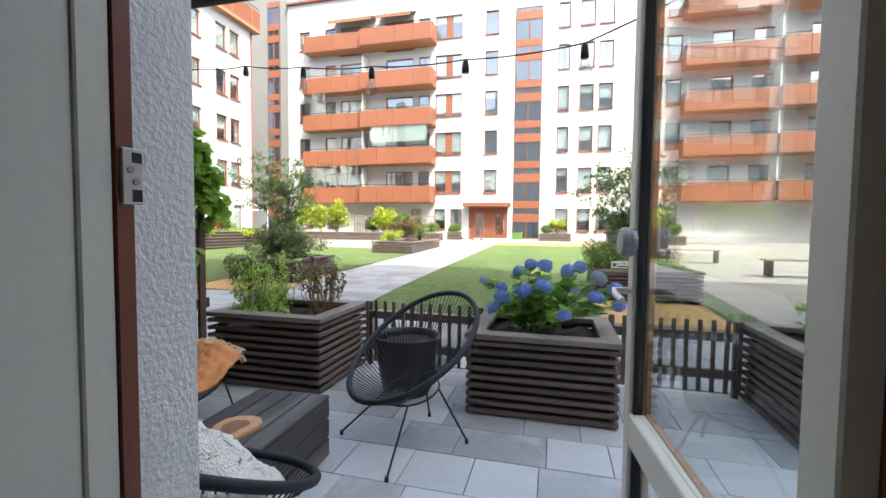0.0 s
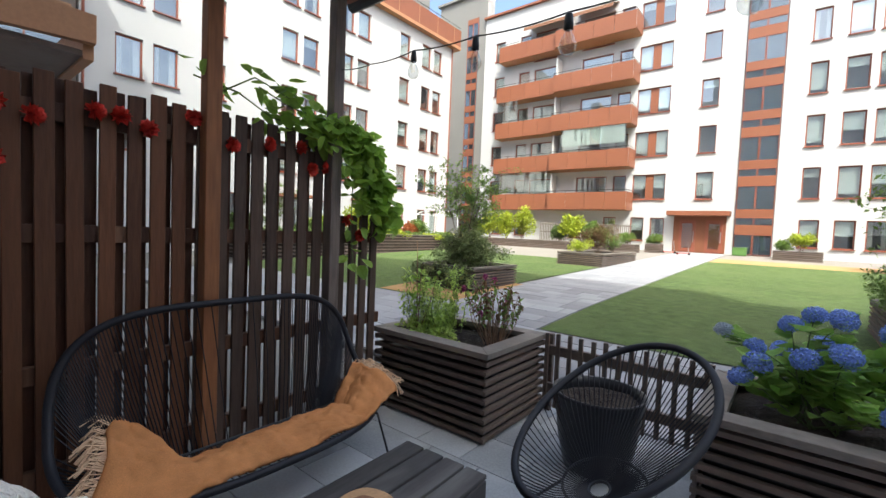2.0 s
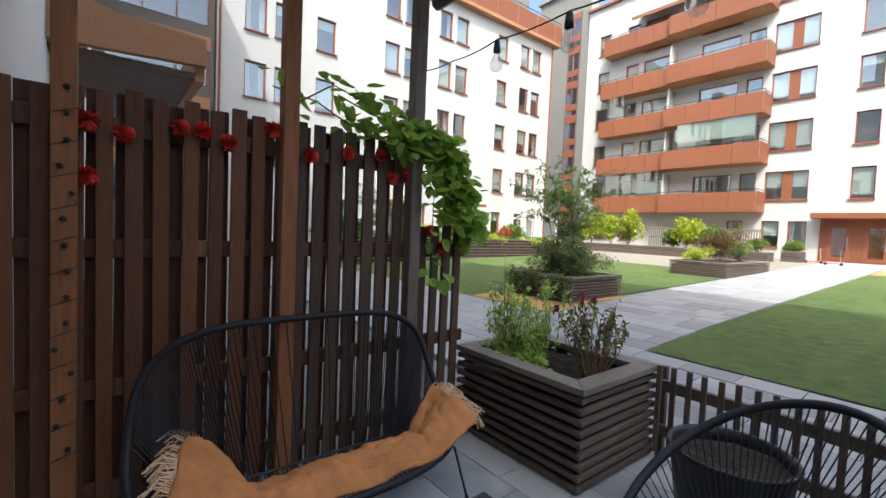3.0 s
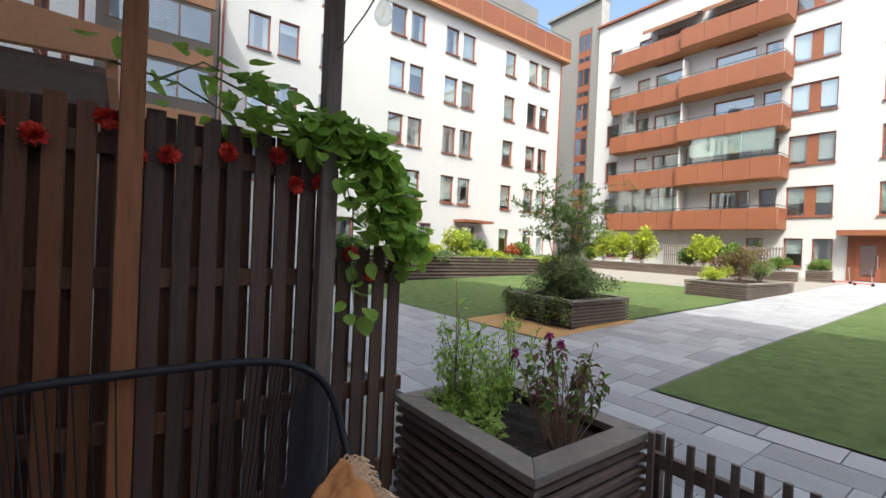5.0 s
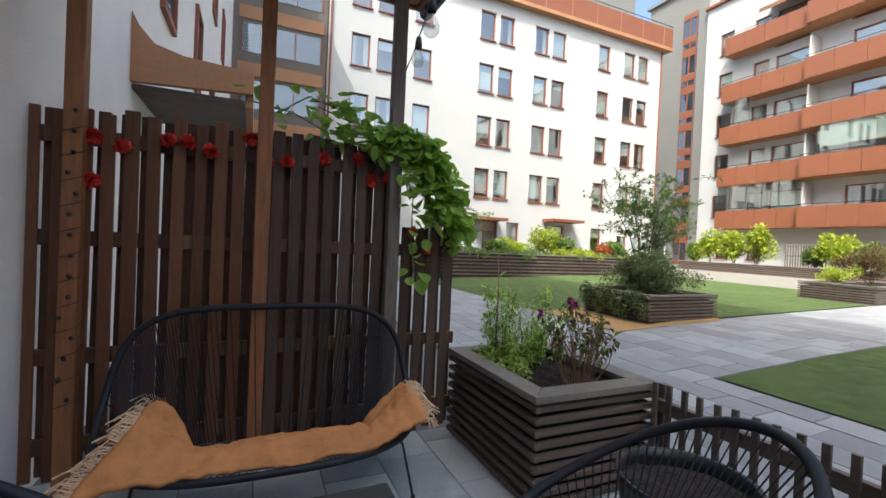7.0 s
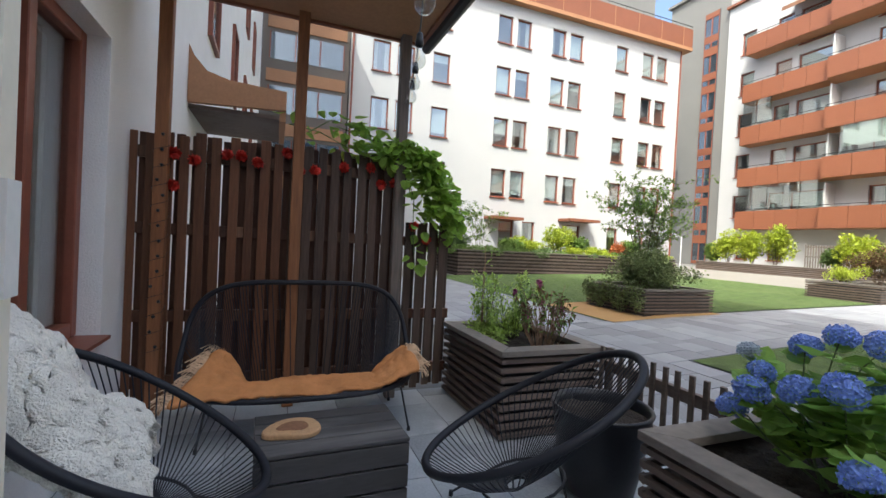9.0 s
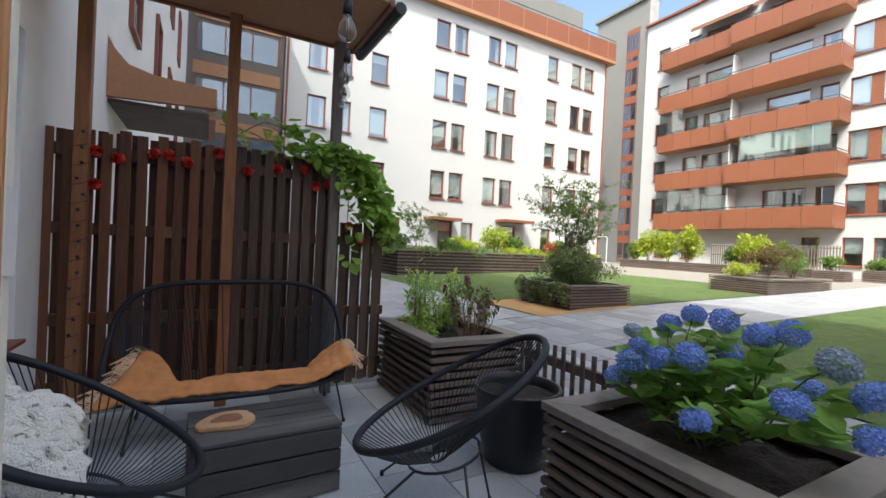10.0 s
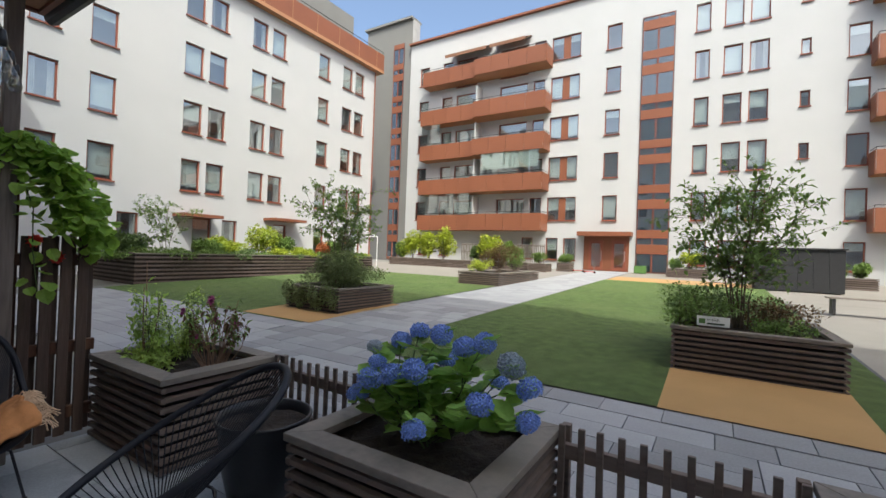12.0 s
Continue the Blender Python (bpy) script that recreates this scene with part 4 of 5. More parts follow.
bm = bmesh.new()
tube(bm, [keel(-0.86), keel(-0.4), keel(0.4), keel(0.86)], 0.008, 6)
part("seat_rod", bm, M["steel"], so)
bm = bmesh.new()
N = 190
for k in range(N):
    p = loop(2 * math.pi * (k + 0.5) / N)
    q = keel(p.y)
    back = p.x < 0.3
    tube(bm, [p, (p + q) / 2 + Vector((0.015 if back else 0, 0, -0.03)), q], 0.0034, 4)
part("cord_webbing", bm, M["cord"], so, "taut black plastic cords", kind="stuff")
for yy in (-0.68, 0.76):
    bm = bmesh.new()
    tube(bm, [(0.73, yy, 0.02), (0.66, yy * 0.93, 0.31), (0.27, yy * 0.86, 0.28), (0.17, yy * 0.93, 0.30), (0.10, yy, 0.02)], 0.008, 6)
    lg = part("leg", bm, M["steel"], so)
    for xx in (0.73, 0.10):
        bm = bmesh.new()
        lathe(bm, [(0.001, 0.0), (0.014, 0.001), (0.012, 0.03), (0.001, 0.034)], 10, (xx, yy))
        part("rubber_foot", bm, M["black"], lg)

# ochre throw on the sofa
th = thing("throw_blanket", (-2.86, 1.56, 0.29), "mustard-orange fringed throw folded along the sofa seat", "blanket")
bm = bmesh.new()
nu, nv = 110, 30


def drape(u, v):
    """A strip along the seat; one end stands up as a slanted flap, the other is folded against the side."""
    y = -0.70 + 1.52 * u
    left, right = max(0.0, (-y - 0.42) / 0.28), max(0.0, (y - 0.52) / 0.30)
    e = left + right
    x = 0.46 + 0.31 * v - 0.30 * min(1, left) * (1 - 0.9 * v) - 0.20 * min(1, right) + 0.13 * min(1, right) * v
    z = 0.055 + 0.045 * math.sin(math.pi * v) * (1 - 0.5 * min(1, e)) + 0.19 * left ** 0.8 * (1 - v) ** 1.2 + 0.21 * right ** 0.8 * (1 - 0.55 * v)
    f = noise.noise((u * 9, v * 3.0, 1.3)) * 0.024 + noise.noise((u * 24, v * 7, 4.0)) * 0.018 + noise.noise((u * 60, v * 14, 9.0)) * 0.008
    z += f + 0.018 * math.sin(11 * u + 5 * v) * (0.4 + e)
    y += left * (0.10 - 0.24 * v)
    return Vector((x, y * (1 + 0.02 * math.sin(9 * v)), z))


g = [[bm.verts.new(drape(i / nu, j / nv)) for j in range(nv + 1)] for i in range(nu + 1)]
for i in range(nu):
    for j in range(nv):
        bm.faces.new((g[i][j], g[i + 1][j], g[i + 1][j + 1], g[i][j + 1]))
cl_ = part("cloth", bm, M["throw"], th, smooth=True)
so_ = cl_.modifiers.new("thick", "SOLIDIFY")
so_.thickness = 0.022
fr2 = random.Random(11)
for end in (0, 1):
    bm = bmesh.new()
    for k in range(110):
        p = drape(end, k / 109)
        d = Vector((fr2.uniform(-0.02, 0.03), (0.085 if end else -0.11) * fr2.uniform(0.4, 1.2), fr2.uniform(-0.05, 0.05)))
        tube(bm, [p, p + d * 0.6 + Vector((0, 0, 0.012)), p + d + Vector((fr2.uniform(-.012, .012), fr2.uniform(-.012, .012), -0.03))], 0.0042, 4)
    part("fringe", bm, M["fringe"], th, "pale knotted fringe")

# cream wool throw on the other chair
wo = thing("wool_throw", (-1.06, 0.82, 0.055), "chunky cream knitted wool throw heaped on a chair", "blanket", turn=81)
bm = bmesh.new()
nu, nv = 90, 60


def heap(u, v):
    """Over the back of the shell, down across the seat and over its near side, with a trailing corner."""
    q, w = 2 * u - 1, 1.32 * v - 0.32
    if w < 0:
        x, z, half = -0.53 + 0.12 * w, 1.0 + 1.0 * w, 0.30
    else:
        x, z, half = -0.53 + 0.56 * w + 0.18 * w * w * max(0, -q), 1.0 - 0.38 * w - 0.10 * w * w, 0.31 - 0.12 * w
    y = -0.08 - 0.05 * max(0, w) + half * q
    fold = 0.040 * math.sin(4.2 * q + 3.0 * w + 0.6) + 0.022 * math.sin(9.0 * q - 4.0 * w) + 0.014 * math.sin(15.0 * w + 3 * q)
    near = max(0, -q)
    z += fold - 0.34 * max(0, near - 0.55) * max(0, 1 - w) - 0.16 * near * max(0, w) - 0.25 * max(0, q - 0.55) + 0.05 * max(0, w) * (1 - q * q)
    k = noise.noise((u * 16, v * 18, 0.0)) * 0.018 + noise.noise((u * 42, v * 44, 3.0)) * 0.012 + noise.noise((u * 4, v * 5, 7)) * 0.04
    return Vector((x + 0.5 * k, y + 0.03 * math.sin(7 * w) + k * 0.3, z + k))


g = [[bm.verts.new(heap(i / nu, j / nv)) for j in range(nv + 1)] for i in range(nu + 1)]
for i in range(nu):
    for j in range(nv):
        bm.faces.new((g[i][j], g[i + 1][j], g[i + 1][j + 1], g[i][j + 1]))
tf = bmesh.new()
wr_ = random.Random(17)
for k in range(9500):
    p = heap(wr_.random(), wr_.random())
    s = wr_.uniform(0.006, 0.014)
    e = [Vector((sx * s * wr_.uniform(0.7, 1.4), 0, 0)) for sx in (1, -1)] + [Vector((0, sy * s * wr_.uniform(0.7, 1.4), 0)) for sy in (1, -1)] + [Vector((0, 0, sz * s * 1.1)) for sz in (1, -1)]
    v = [tf.verts.new(p + q + Vector((0, 0, 0.004))) for q in e]
    for i, j, l_ in ((0, 2, 4), (2, 1, 4), (1, 3, 4), (3, 0, 4), (2, 0, 5), (1, 2, 5), (3, 1, 5), (0, 3, 5)):
        tf.faces.new((v[i], v[j], v[l_]))
part("tufts", tf, M["wool"], wo, "curly wool tufts", True, "stuff")
wc = part("knit", bm, M["wool"], wo, smooth=True)
wc.modifiers.new("thick", "SOLIDIFY").thickness = 0.04

# round pot
po = thing("plant_pot", (-1.07, 3.21, 0), "charcoal glazed round pot with bare soil", "pot")
bm = bmesh.new()
lathe(bm, [(0.001, 0.0), (0.19, 0.0), (0.21, 0.02), (0.25, 0.2), (0.275, 0.41), (0.292, 0.49), (0.302, 0.51), (0.296, 0.522), (0.278, 0.516), (0.268, 0.47), (0.262, 0.40)], 40)
part("body", bm, M["pot"], po, smooth=True)
bm = bmesh.new()
lathe(bm, [(0.268, 0.45), (0.17, 0.465), (0.08, 0.45), (0.001, 0.46)], 24)
for v in bm.verts:
    v.co.z += 0.02 * noise.noise(v.co * 30)
part("soil", bm, M["soil"], po)


# string lights
GLOBE = [(0.012, -0.002), (0.013, -0.012), (0.022, -0.028), (0.031, -0.05), (0.0325, -0.064), (0.028, -0.08), (0.017, -0.092), (0.001, -0.096)]

def bulb(loc, label="clear glass bulb in a black socket on the string"):
    root = thing("string_bulb", loc, label, "lamp", "string of bulbs")
    bm = bmesh.new()
    lathe(bm, [(0.001, 0.06), (0.010, 0.06), (0.014, 0.052), (0.0165, 0.03), (0.018, 0.024), (0.018, 0.0), (0.014, -0.002)], 14)
    part("socket", bm, M["black"], root, smooth=True)
    bm = bmesh.new()
    lathe(bm, GLOBE, 20)
    gb = part("glass", bm, M["bulbglass"], root, smooth=True)
    gb.visible_shadow = False
    bm = bmesh.new()
    tube(bm, [(-0.008, 0, -0.02), (-0.012, 0, -0.06), (0, 0, -0.05), (0.012, 0, -0.06), (0.008, 0, -0.02)], 0.0009, 4)
    part("filament", bm, M["brass"], root)


BULBS = [(-1.87, 2.14, 2.50), (-1.34, 2.0, 2.40), (-0.82, 1.86, 2.31), (-0.25, 1.70, 2.24), (0.30, 1.56, 2.21)]
for p in BULBS:
    bulb(p)
bm = bmesh.new()
line = [(-2.80, 2.345, 2.70), (-2.35, 2.25, 2.62)] + [(p[0], p[1], p[2] + 0.063) for p in BULBS] + [(0.95, 1.2, 2.42), (1.6, 0.26, 2.7)]
pts = []
for a, b in zip(line, line[1:]):
    for k in range(6):
        t = k / 6
        pts.append(Vector(a).lerp(b, t) - Vector((0, 0, 0.05 * t * (1 - t))))
pts.append(Vector(line[-1]))
tube(bm, pts, 0.0035, 6)
solid("light_cable", bm, M["black"], "thin black cable of the string lights", "cable")

# terrace tiles
tl = tagged(new("terrace", mesh_of("terrace", B(-3.0, 3.4, YW + 0.002, 3.96, -0.055, -0.012), M["joint"])), "terrace of blue-grey slate slabs in sand joints", "terrace", "", "structure")
tiles = {}
ty, row = YW + 0.01, 0
while ty < 3.95:
    h = 0.40
    x = -3.0 + (0.0, 0.33, 0.17)[row % 3] - 0.4
    while x < 3.4:
        w = 0.60 if (row + int(x * 7)) % 3 else 0.40
        xa, xb = max(x, -3.0), min(x + w, 3.4)
        yb = min(ty + h, 3.95)
        if xb - xa > 0.05:
            key = (round(xb - xa, 2), round(yb - ty, 2))
            if key not in tiles:
                tiles[key] = mesh_of("tile", box(bmesh.new(), 0.003, key[0] - 0.003, 0.003, key[1] - 0.003, -0.03, 0.0, 0.002), M["tile"])
            piece("tile", tiles[key], tl, pose(xa, ty, rng.uniform(-0.002, 0.001)))
        x += w
    ty += h
    row += 1


# ---- plants ----
def stems(name, base, tips, r0, parent, material, bend=0.1, seed=2, r1=None, each=False):
    r = random.Random(seed)
    bm = bmesh.new()
    for b, t in zip(base, tips):
        if each:
            bm = bmesh.new()
        b, t = Vector(b), Vector(t)
        m = b.lerp(t, 0.5) + Vector((r.uniform(-1, 1), r.uniform(-1, 1), 0.3)) * bend
        tube(bm, [b, b.lerp(m, 0.6), m, m.lerp(t, 0.55) + Vector((0, 0, 0.02)), t], r0, 5, r1=r1 or r0 * 0.4)
        if each:
            part(name, bm, material, parent)
    return None if each else part(name, bm, material, parent)


def shrub(name, loc, rad, n, size, material, label, seed, stem="bark", wide=0.55):
    root = thing(name, loc, label, "shrub")
    r = random.Random(seed)
    tips = [(r.uniform(-1, 1) * rad[0] * 0.7, r.uniform(-1, 1) * rad[1] * 0.7, rad[2] * r.uniform(0.7, 1.5)) for _ in range(9)]
    stems("stem", [(r.uniform(-.05, .05), r.uniform(-.05, .05), -0.03) for _ in tips], tips, 0.012, root, M[stem], 0.1, seed)
    blobs = [((t[0], t[1], t[2] * 0.85), (rad[0] * r.uniform(.35, .6), rad[1] * r.uniform(.35, .6), rad[2] * r.uniform(.3, .5))) for t in tips]
    foliage("leaves", blobs, n, size, M[material], root, seed, wide)
    return root


def small_tree(loc, height, spread, n, size, label, seed, nstems=5, leaf="leafdark", low=0.35):
    root = thing("tree", loc, label, "tree")
    r = random.Random(seed)
    trunk, tw, lv = bmesh.new(), bmesh.new(), bmesh.new()
    for s in range(nstems):
        a = 2 * math.pi * s / nstems + r.uniform(-0.4, 0.4)
        R = r.uniform(0.35, 0.95) * spread
        top = Vector((R * math.cos(a), R * math.sin(a), height * r.uniform(0.72, 1.0)))
        b = Vector((0.06 * math.cos(a), 0.06 * math.sin(a), -0.05))
        pts = [b.lerp(top, k / 7) + Vector((r.uniform(-1, 1), r.uniform(-1, 1), 0)) * 0.035 * height / 3 - Vector((0, 0, 0)) + Vector((-top.x, -top.y, 0)) * 0.22 * math.sin(math.pi * k / 7) for k in range(8)]
        tube(trunk, pts, 0.017 * height / 3, 6, r1=0.004)
        for k in range(int(height * 7)):
            t = r.uniform(low, 1.0)
            i = min(6, int(t * 7))
            p = pts[i].lerp(pts[i + 1], t * 7 - i)
            d = Vector((r.uniform(-1, 1), r.uniform(-1, 1), r.uniform(-0.1, 0.7))).normalized()
            L = spread * r.uniform(0.3, 0.75) * (0.55 + 0.6 * math.sin(math.pi * min(1, t * 0.85)))
            e = p + d * L
            mid = p.lerp(e, 0.5) + Vector((0, 0, 0.06 * L))
            tube(tw, [p, mid, e], 0.005, 4, r1=0.0015)
            for q in range(n):
                u = r.uniform(0.25, 1.05)
                c = p.lerp(mid, u * 2) if u < 0.5 else mid.lerp(e, u * 2 - 1)
                c += Vector((r.uniform(-1, 1), r.uniform(-1, 1), r.uniform(-1, 1))) * 0.05
                leaf_mesh(lv, c, (d * 0.5 + rdir(r, 0.0)).normalized(), size * r.uniform(0.6, 1.2), 0.5, 0.25, r)
    part("trunk", trunk, M["bark"], root), part("branchwork", tw, M["bark"], root), part("leaves", lv, M[leaf], root)
    return root


# hydrangea
hy = thing("hydrangea", (0.045, 3.42, 0.585), "blue mophead hydrangea with broad green leaves in the planter", "plant")
heads = [(-0.05, 0.0, 0.58), (-0.15, -0.04, 0.52), (0.07, 0.04, 0.57), (0.26, -0.04, 0.54), (0.36, 0.0, 0.57), (0.51, 0.0, 0.48), (0.63, -0.06, 0.4), (0.66, -0.15, 0.28), (0.47, -0.26, 0.35), (0.23, -0.43, 0.23), (0.07, -0.21, 0.42), (-0.08, -0.19, 0.37), (-0.3, -0.06, 0.37), (-0.28, -0.15, 0.3), (-0.35, -0.17, 0.21), (-0.47, 0.11, 0.41), (0.01, 0.21, 0.39), (-0.18, 0.26, 0.32), (0.33, 0.26, 0.3)]
hr = random.Random(21)


def bloom_mesh(material, seed):
    r = random.Random(seed)
    bm = bmesh.new()
    for k in range(150):
        zz = 1 - 1.75 * (k + 0.5) / 150
        a = k * 2.39996
        q = math.sqrt(max(0, 1 - zz * zz))
        d = Vector((q * math.cos(a), q * math.sin(a), zz * 0.85))
        c = d * 0.066 * r.uniform(0.9, 1.1)
        s = d.cross(Vector((r.uniform(-1, 1), r.uniform(-1, 1), r.uniform(-1, 1)))).normalized()
        t = d.cross(s).normalized()
        w = 0.0118
        for pa, pb in ((s, t), (t, -s), (-s, -t), (-t, s)):
            lift = d * r.uniform(0.000, 0.012) + s * r.uniform(-0.002, 0.002)
            bm.faces.new([bm.verts.new(p) for p in (c, c + pa * w * 0.9 + lift, c + (pa + pb) * w * 0.75 + lift * 1.3, c + pb * w * 0.9 + lift)])
    return mesh_of("bloom", bm, M[material])


bl = [bloom_mesh("bloom", 1), bloom_mesh("bloom", 2), bloom_mesh("bloompale", 3)]
for i, p in enumerate(heads):
    me = bl[2] if i in (5, 15) else bl[i % 2]
    s = hr.uniform(0.70, 0.95)
    piece("bloom", me, hy, pose(*p, hr.uniform(-30, 30), hr.uniform(-30, 30), hr.uniform(0, 360)) @ Matrix.Diagonal((s, s, s, 1)))
stems("stem", [(0.1 * hr.uniform(-1, 1), 0.1 * hr.uniform(-1, 1), -0.02) for _ in heads], heads, 0.006, hy, M["stem"], 0.08, 4, each=True)
bm = bmesh.new()
for p in heads:
    for k in range(16):
        f = hr.uniform(0.3, 0.97)
        c = Vector((p[0] * f, p[1] * f, p[2] * f + hr.uniform(-0.02, 0.06)))
        d = Vector((p[0] * 0.6 + hr.uniform(-1, 1), p[1] * 0.6 + hr.uniform(-1, 1), hr.uniform(-0.25, 0.35)))
        leaf_round(bm, c, d, hr.uniform(0.08, 0.145), hr)
for k in range(60):
    a = hr.uniform(0, 6.28)
    leaf_mesh(bm, (0.25 * math.cos(a) * hr.random(), 0.2 * math.sin(a) * hr.random(), hr.uniform(0.05, 0.3)), (math.cos(a), math.sin(a), hr.uniform(-0.2, 0.5)), hr.uniform(0.09, 0.15), 0.68, 0.3, hr)
part("leaves", bm, M["leafhyd"], hy)

# herbs and dry perennial in the planter by the fence
he = thing("herb_clump", (-2.55, 3.4, 0.58), "feathery bright green herbs in the slatted planter", "plant")
r = random.Random(31)
tips = [(r.uniform(-0.34, 0.12), r.uniform(-0.3, 0.26), r.uniform(0.22, 0.62)) for _ in range(36)]
stems("stem", [(t[0] * 0.6, t[1] * 0.6, -0.02) for t in tips], tips, 0.0035, he, M["stem"], 0.05, 32, each=True)
bm = bmesh.new()
for t in tips:
    for k in range(75):
        f = r.uniform(0.15, 1.02)
        c = Vector((t[0] * (0.6 + 0.4 * f), t[1] * (0.6 + 0.4 * f), t[2] * f)) + Vector((r.uniform(-1, 1), r.uniform(-1, 1), 0)) * 0.035
        leaf_mesh(bm, c, rdir(r, 0.3), r.uniform(0.025, 0.055), 0.45, 0.2, r)
part("leaves", bm, M["herb"], he)
gcv = thing("ground_cover", (-2.45, 3.22, 0.6), "small-leaved green ground cover at the planter's front edge", "plant")
foliage("leaves", [((-0.34 + 0.075 * k, -0.10 + 0.03 * (k % 3), 0.03), (0.12, 0.12, 0.09)) for k in range(7)], 900, 0.04, M["herb"], gcv, 36, 0.7)
sd = thing("tall_seed_plant", (-2.72, 3.2, 0.58), "thin dark upright stalk with oval leaves in the planter", "plant")
tips = [(-0.05, 0.02, 0.86), (0.08, -0.05, 0.66), (0.2, 0.03, 0.58)]
stems("stem", [(0, 0, -0.02)] * 3, tips, 0.006, sd, M["dry"], 0.03, 33, each=True)
foliage("leaves", [((t[0] * 0.8, t[1], t[2] * 0.6), (0.07, 0.07, 0.25)) for t in tips], 50, 0.07, M["leafvine"], sd, 34, 0.6)
dp = thing("dry_perennial", (-2.03, 3.42, 0.58), "half-withered perennial with brown stems and dark red blooms", "plant")
tips = [(r.uniform(-0.26, 0.2), r.uniform(-0.25, 0.25), r.uniform(0.26, 0.6)) for _ in range(42)]
stems("stem", [(t[0] * 0.25, t[1] * 0.25, -0.02) for t in tips], tips, 0.0045, dp, M["dry"], 0.06, 35, each=True)
bm, bg = bmesh.new(), bmesh.new()
for i, t in enumerate(tips):
    for k in range(9):
        f = r.uniform(0.68, 1.02)
        c = Vector((t[0] * (0.25 + 0.75 * f), t[1] * (0.25 + 0.75 * f), t[2] * f))
        leaf_mesh(bm if r.random() < 0.45 else bg, c, rdir(r, -0.5), r.uniform(0.035, 0.075), 0.5, 0.4, r)
    if i % 8 == 0:
        bp_ = bmesh.new()
        for k in range(26):
            leaf_mesh(bp_, Vector(t), rdir(r, 0.2), 0.036, 0.7, 0.3, r)
        bmesh.ops.remove_doubles(bp_, verts=bp_.verts, dist=0.0002)
        part("bloom", bp_, M["purple"], dp, "dark red withered bloom")
part("withered_leaves", bm, M["leafred"], dp), part("leaves", bg, M["leaf"], dp)

# climbing vine over the fence end
vi = thing("climbing_vine", (-2.9, 2.32, 2.13), "bright green broad-leaved vine hanging over the fence end", "plant")
r = random.Random(41)
bm, vs_ = bmesh.new(), bmesh.new()
arms = [[(0, -0.95, 0.26), (0.03, -0.7, 0.22), (0.0, -0.45, 0.12), (0.02, -0.15, 0.12), (0.03, 0.15, 0.15), (0.08, 0.35, 0.02), (0.1, 0.45, -0.25), (0.1, 0.5, -0.5)],
        [(0, -0.55, 0.3), (0.0, -0.3, 0.22), (0.02, 0, 0.2), (0.06, 0.22, 0.1), (0.1, 0.32, -0.15), (0.1, 0.36, -0.45)],
        [(0.03, -0.2, 0.1), (0.08, 0.05, 0.05), (0.12, 0.15, -0.3), (0.1, 0.16, -0.6), (0.1, 0.2, -0.95)],
        [(-0.05, -0.1, 0.1), (-0.1, 0.2, 0.12), (-0.04, 0.44, -0.05), (0.0, 0.56, -0.35), (0.03, 0.6, -0.55)],
        [(0.02, -0.8, 0.2), (0.04, -0.6, 0.34), (0.02, -0.42, 0.3), (0.0, -0.2, 0.24)]]
for ai, arm in enumerate(arms):
    tube(vs_, arm, 0.006, 5, r1=0.003)
    for a, b in zip(arm, arm[1:]):
        mid_y = (a[1] + b[1]) / 2
        cnt = 5 if mid_y < -0.35 else 22 if mid_y < -0.12 else 66 if ai != 2 else 26 if b[2] > -0.5 else 7
        for k in range(cnt):
            c = Vector(a).lerp(Vector(b), r.random()) + Vector((r.uniform(-1, 1) * 0.10, r.uniform(-1, 1) * 0.09, r.uniform(-1, 1) * 0.09))
            d = Vector((r.uniform(-0.2, 1.0), r.uniform(-0.6, 0.8), r.uniform(-1.1, 0.1)))
            leaf_round(bm, c, d, r.uniform(0.06, 0.125), r)
part("stem_growth", vs_, M["stem"], vi), part("leaves", bm, M["leafvine"], vi)

# red cloth roses strung along the fence
roses = [(0.55, 2.04), (0.68, 2.0), (0.91, 2.07), (1.02, 2.07), (1.145, 2.03), (1.37, 2.14), (1.475, 1.99), (1.597, 2.02), (1.84, 2.07), (2.08, 2.09), (2.18, 1.95), (2.30, 1.97), (2.51, 1.59), (2.646, 1.473), (0.546, 1.79)]
rr = random.Random(51)


def rose_mesh():
    bm = bmesh.new()
    for ringi, (n, rad, tilt) in enumerate(((5, 0.016, 2.2), (7, 0.026, 1.2), (9, 0.032, 0.55), (10, 0.034, 0.1))):
        for k in range(n):
            a = 2 * math.pi * k / n + ringi * 0.4
            d = Vector((tilt + 0.2, math.cos(a), math.sin(a)))
            leaf_round(bm, (0, 0, 0), d, rad * 0.8 + 0.012, rr)
    bmesh.ops.remove_doubles(bm, verts=bm.verts, dist=0.0002)
    return mesh_of("rose", bm, M["rose"])


rm = rose_mesh()
for yy, zz in roses:
    ob = tagged(new("rose", rm), "red cloth rose pinned to the dark fence slats", "flower", "roses on the fence")
    ob.matrix_basis = pose(FX + 0.062, yy, zz, rr.uniform(0, 360), 0, rr.uniform(-25, 25)) @ Matrix.Diagonal((1.45, 1.45, 1.45, 1))
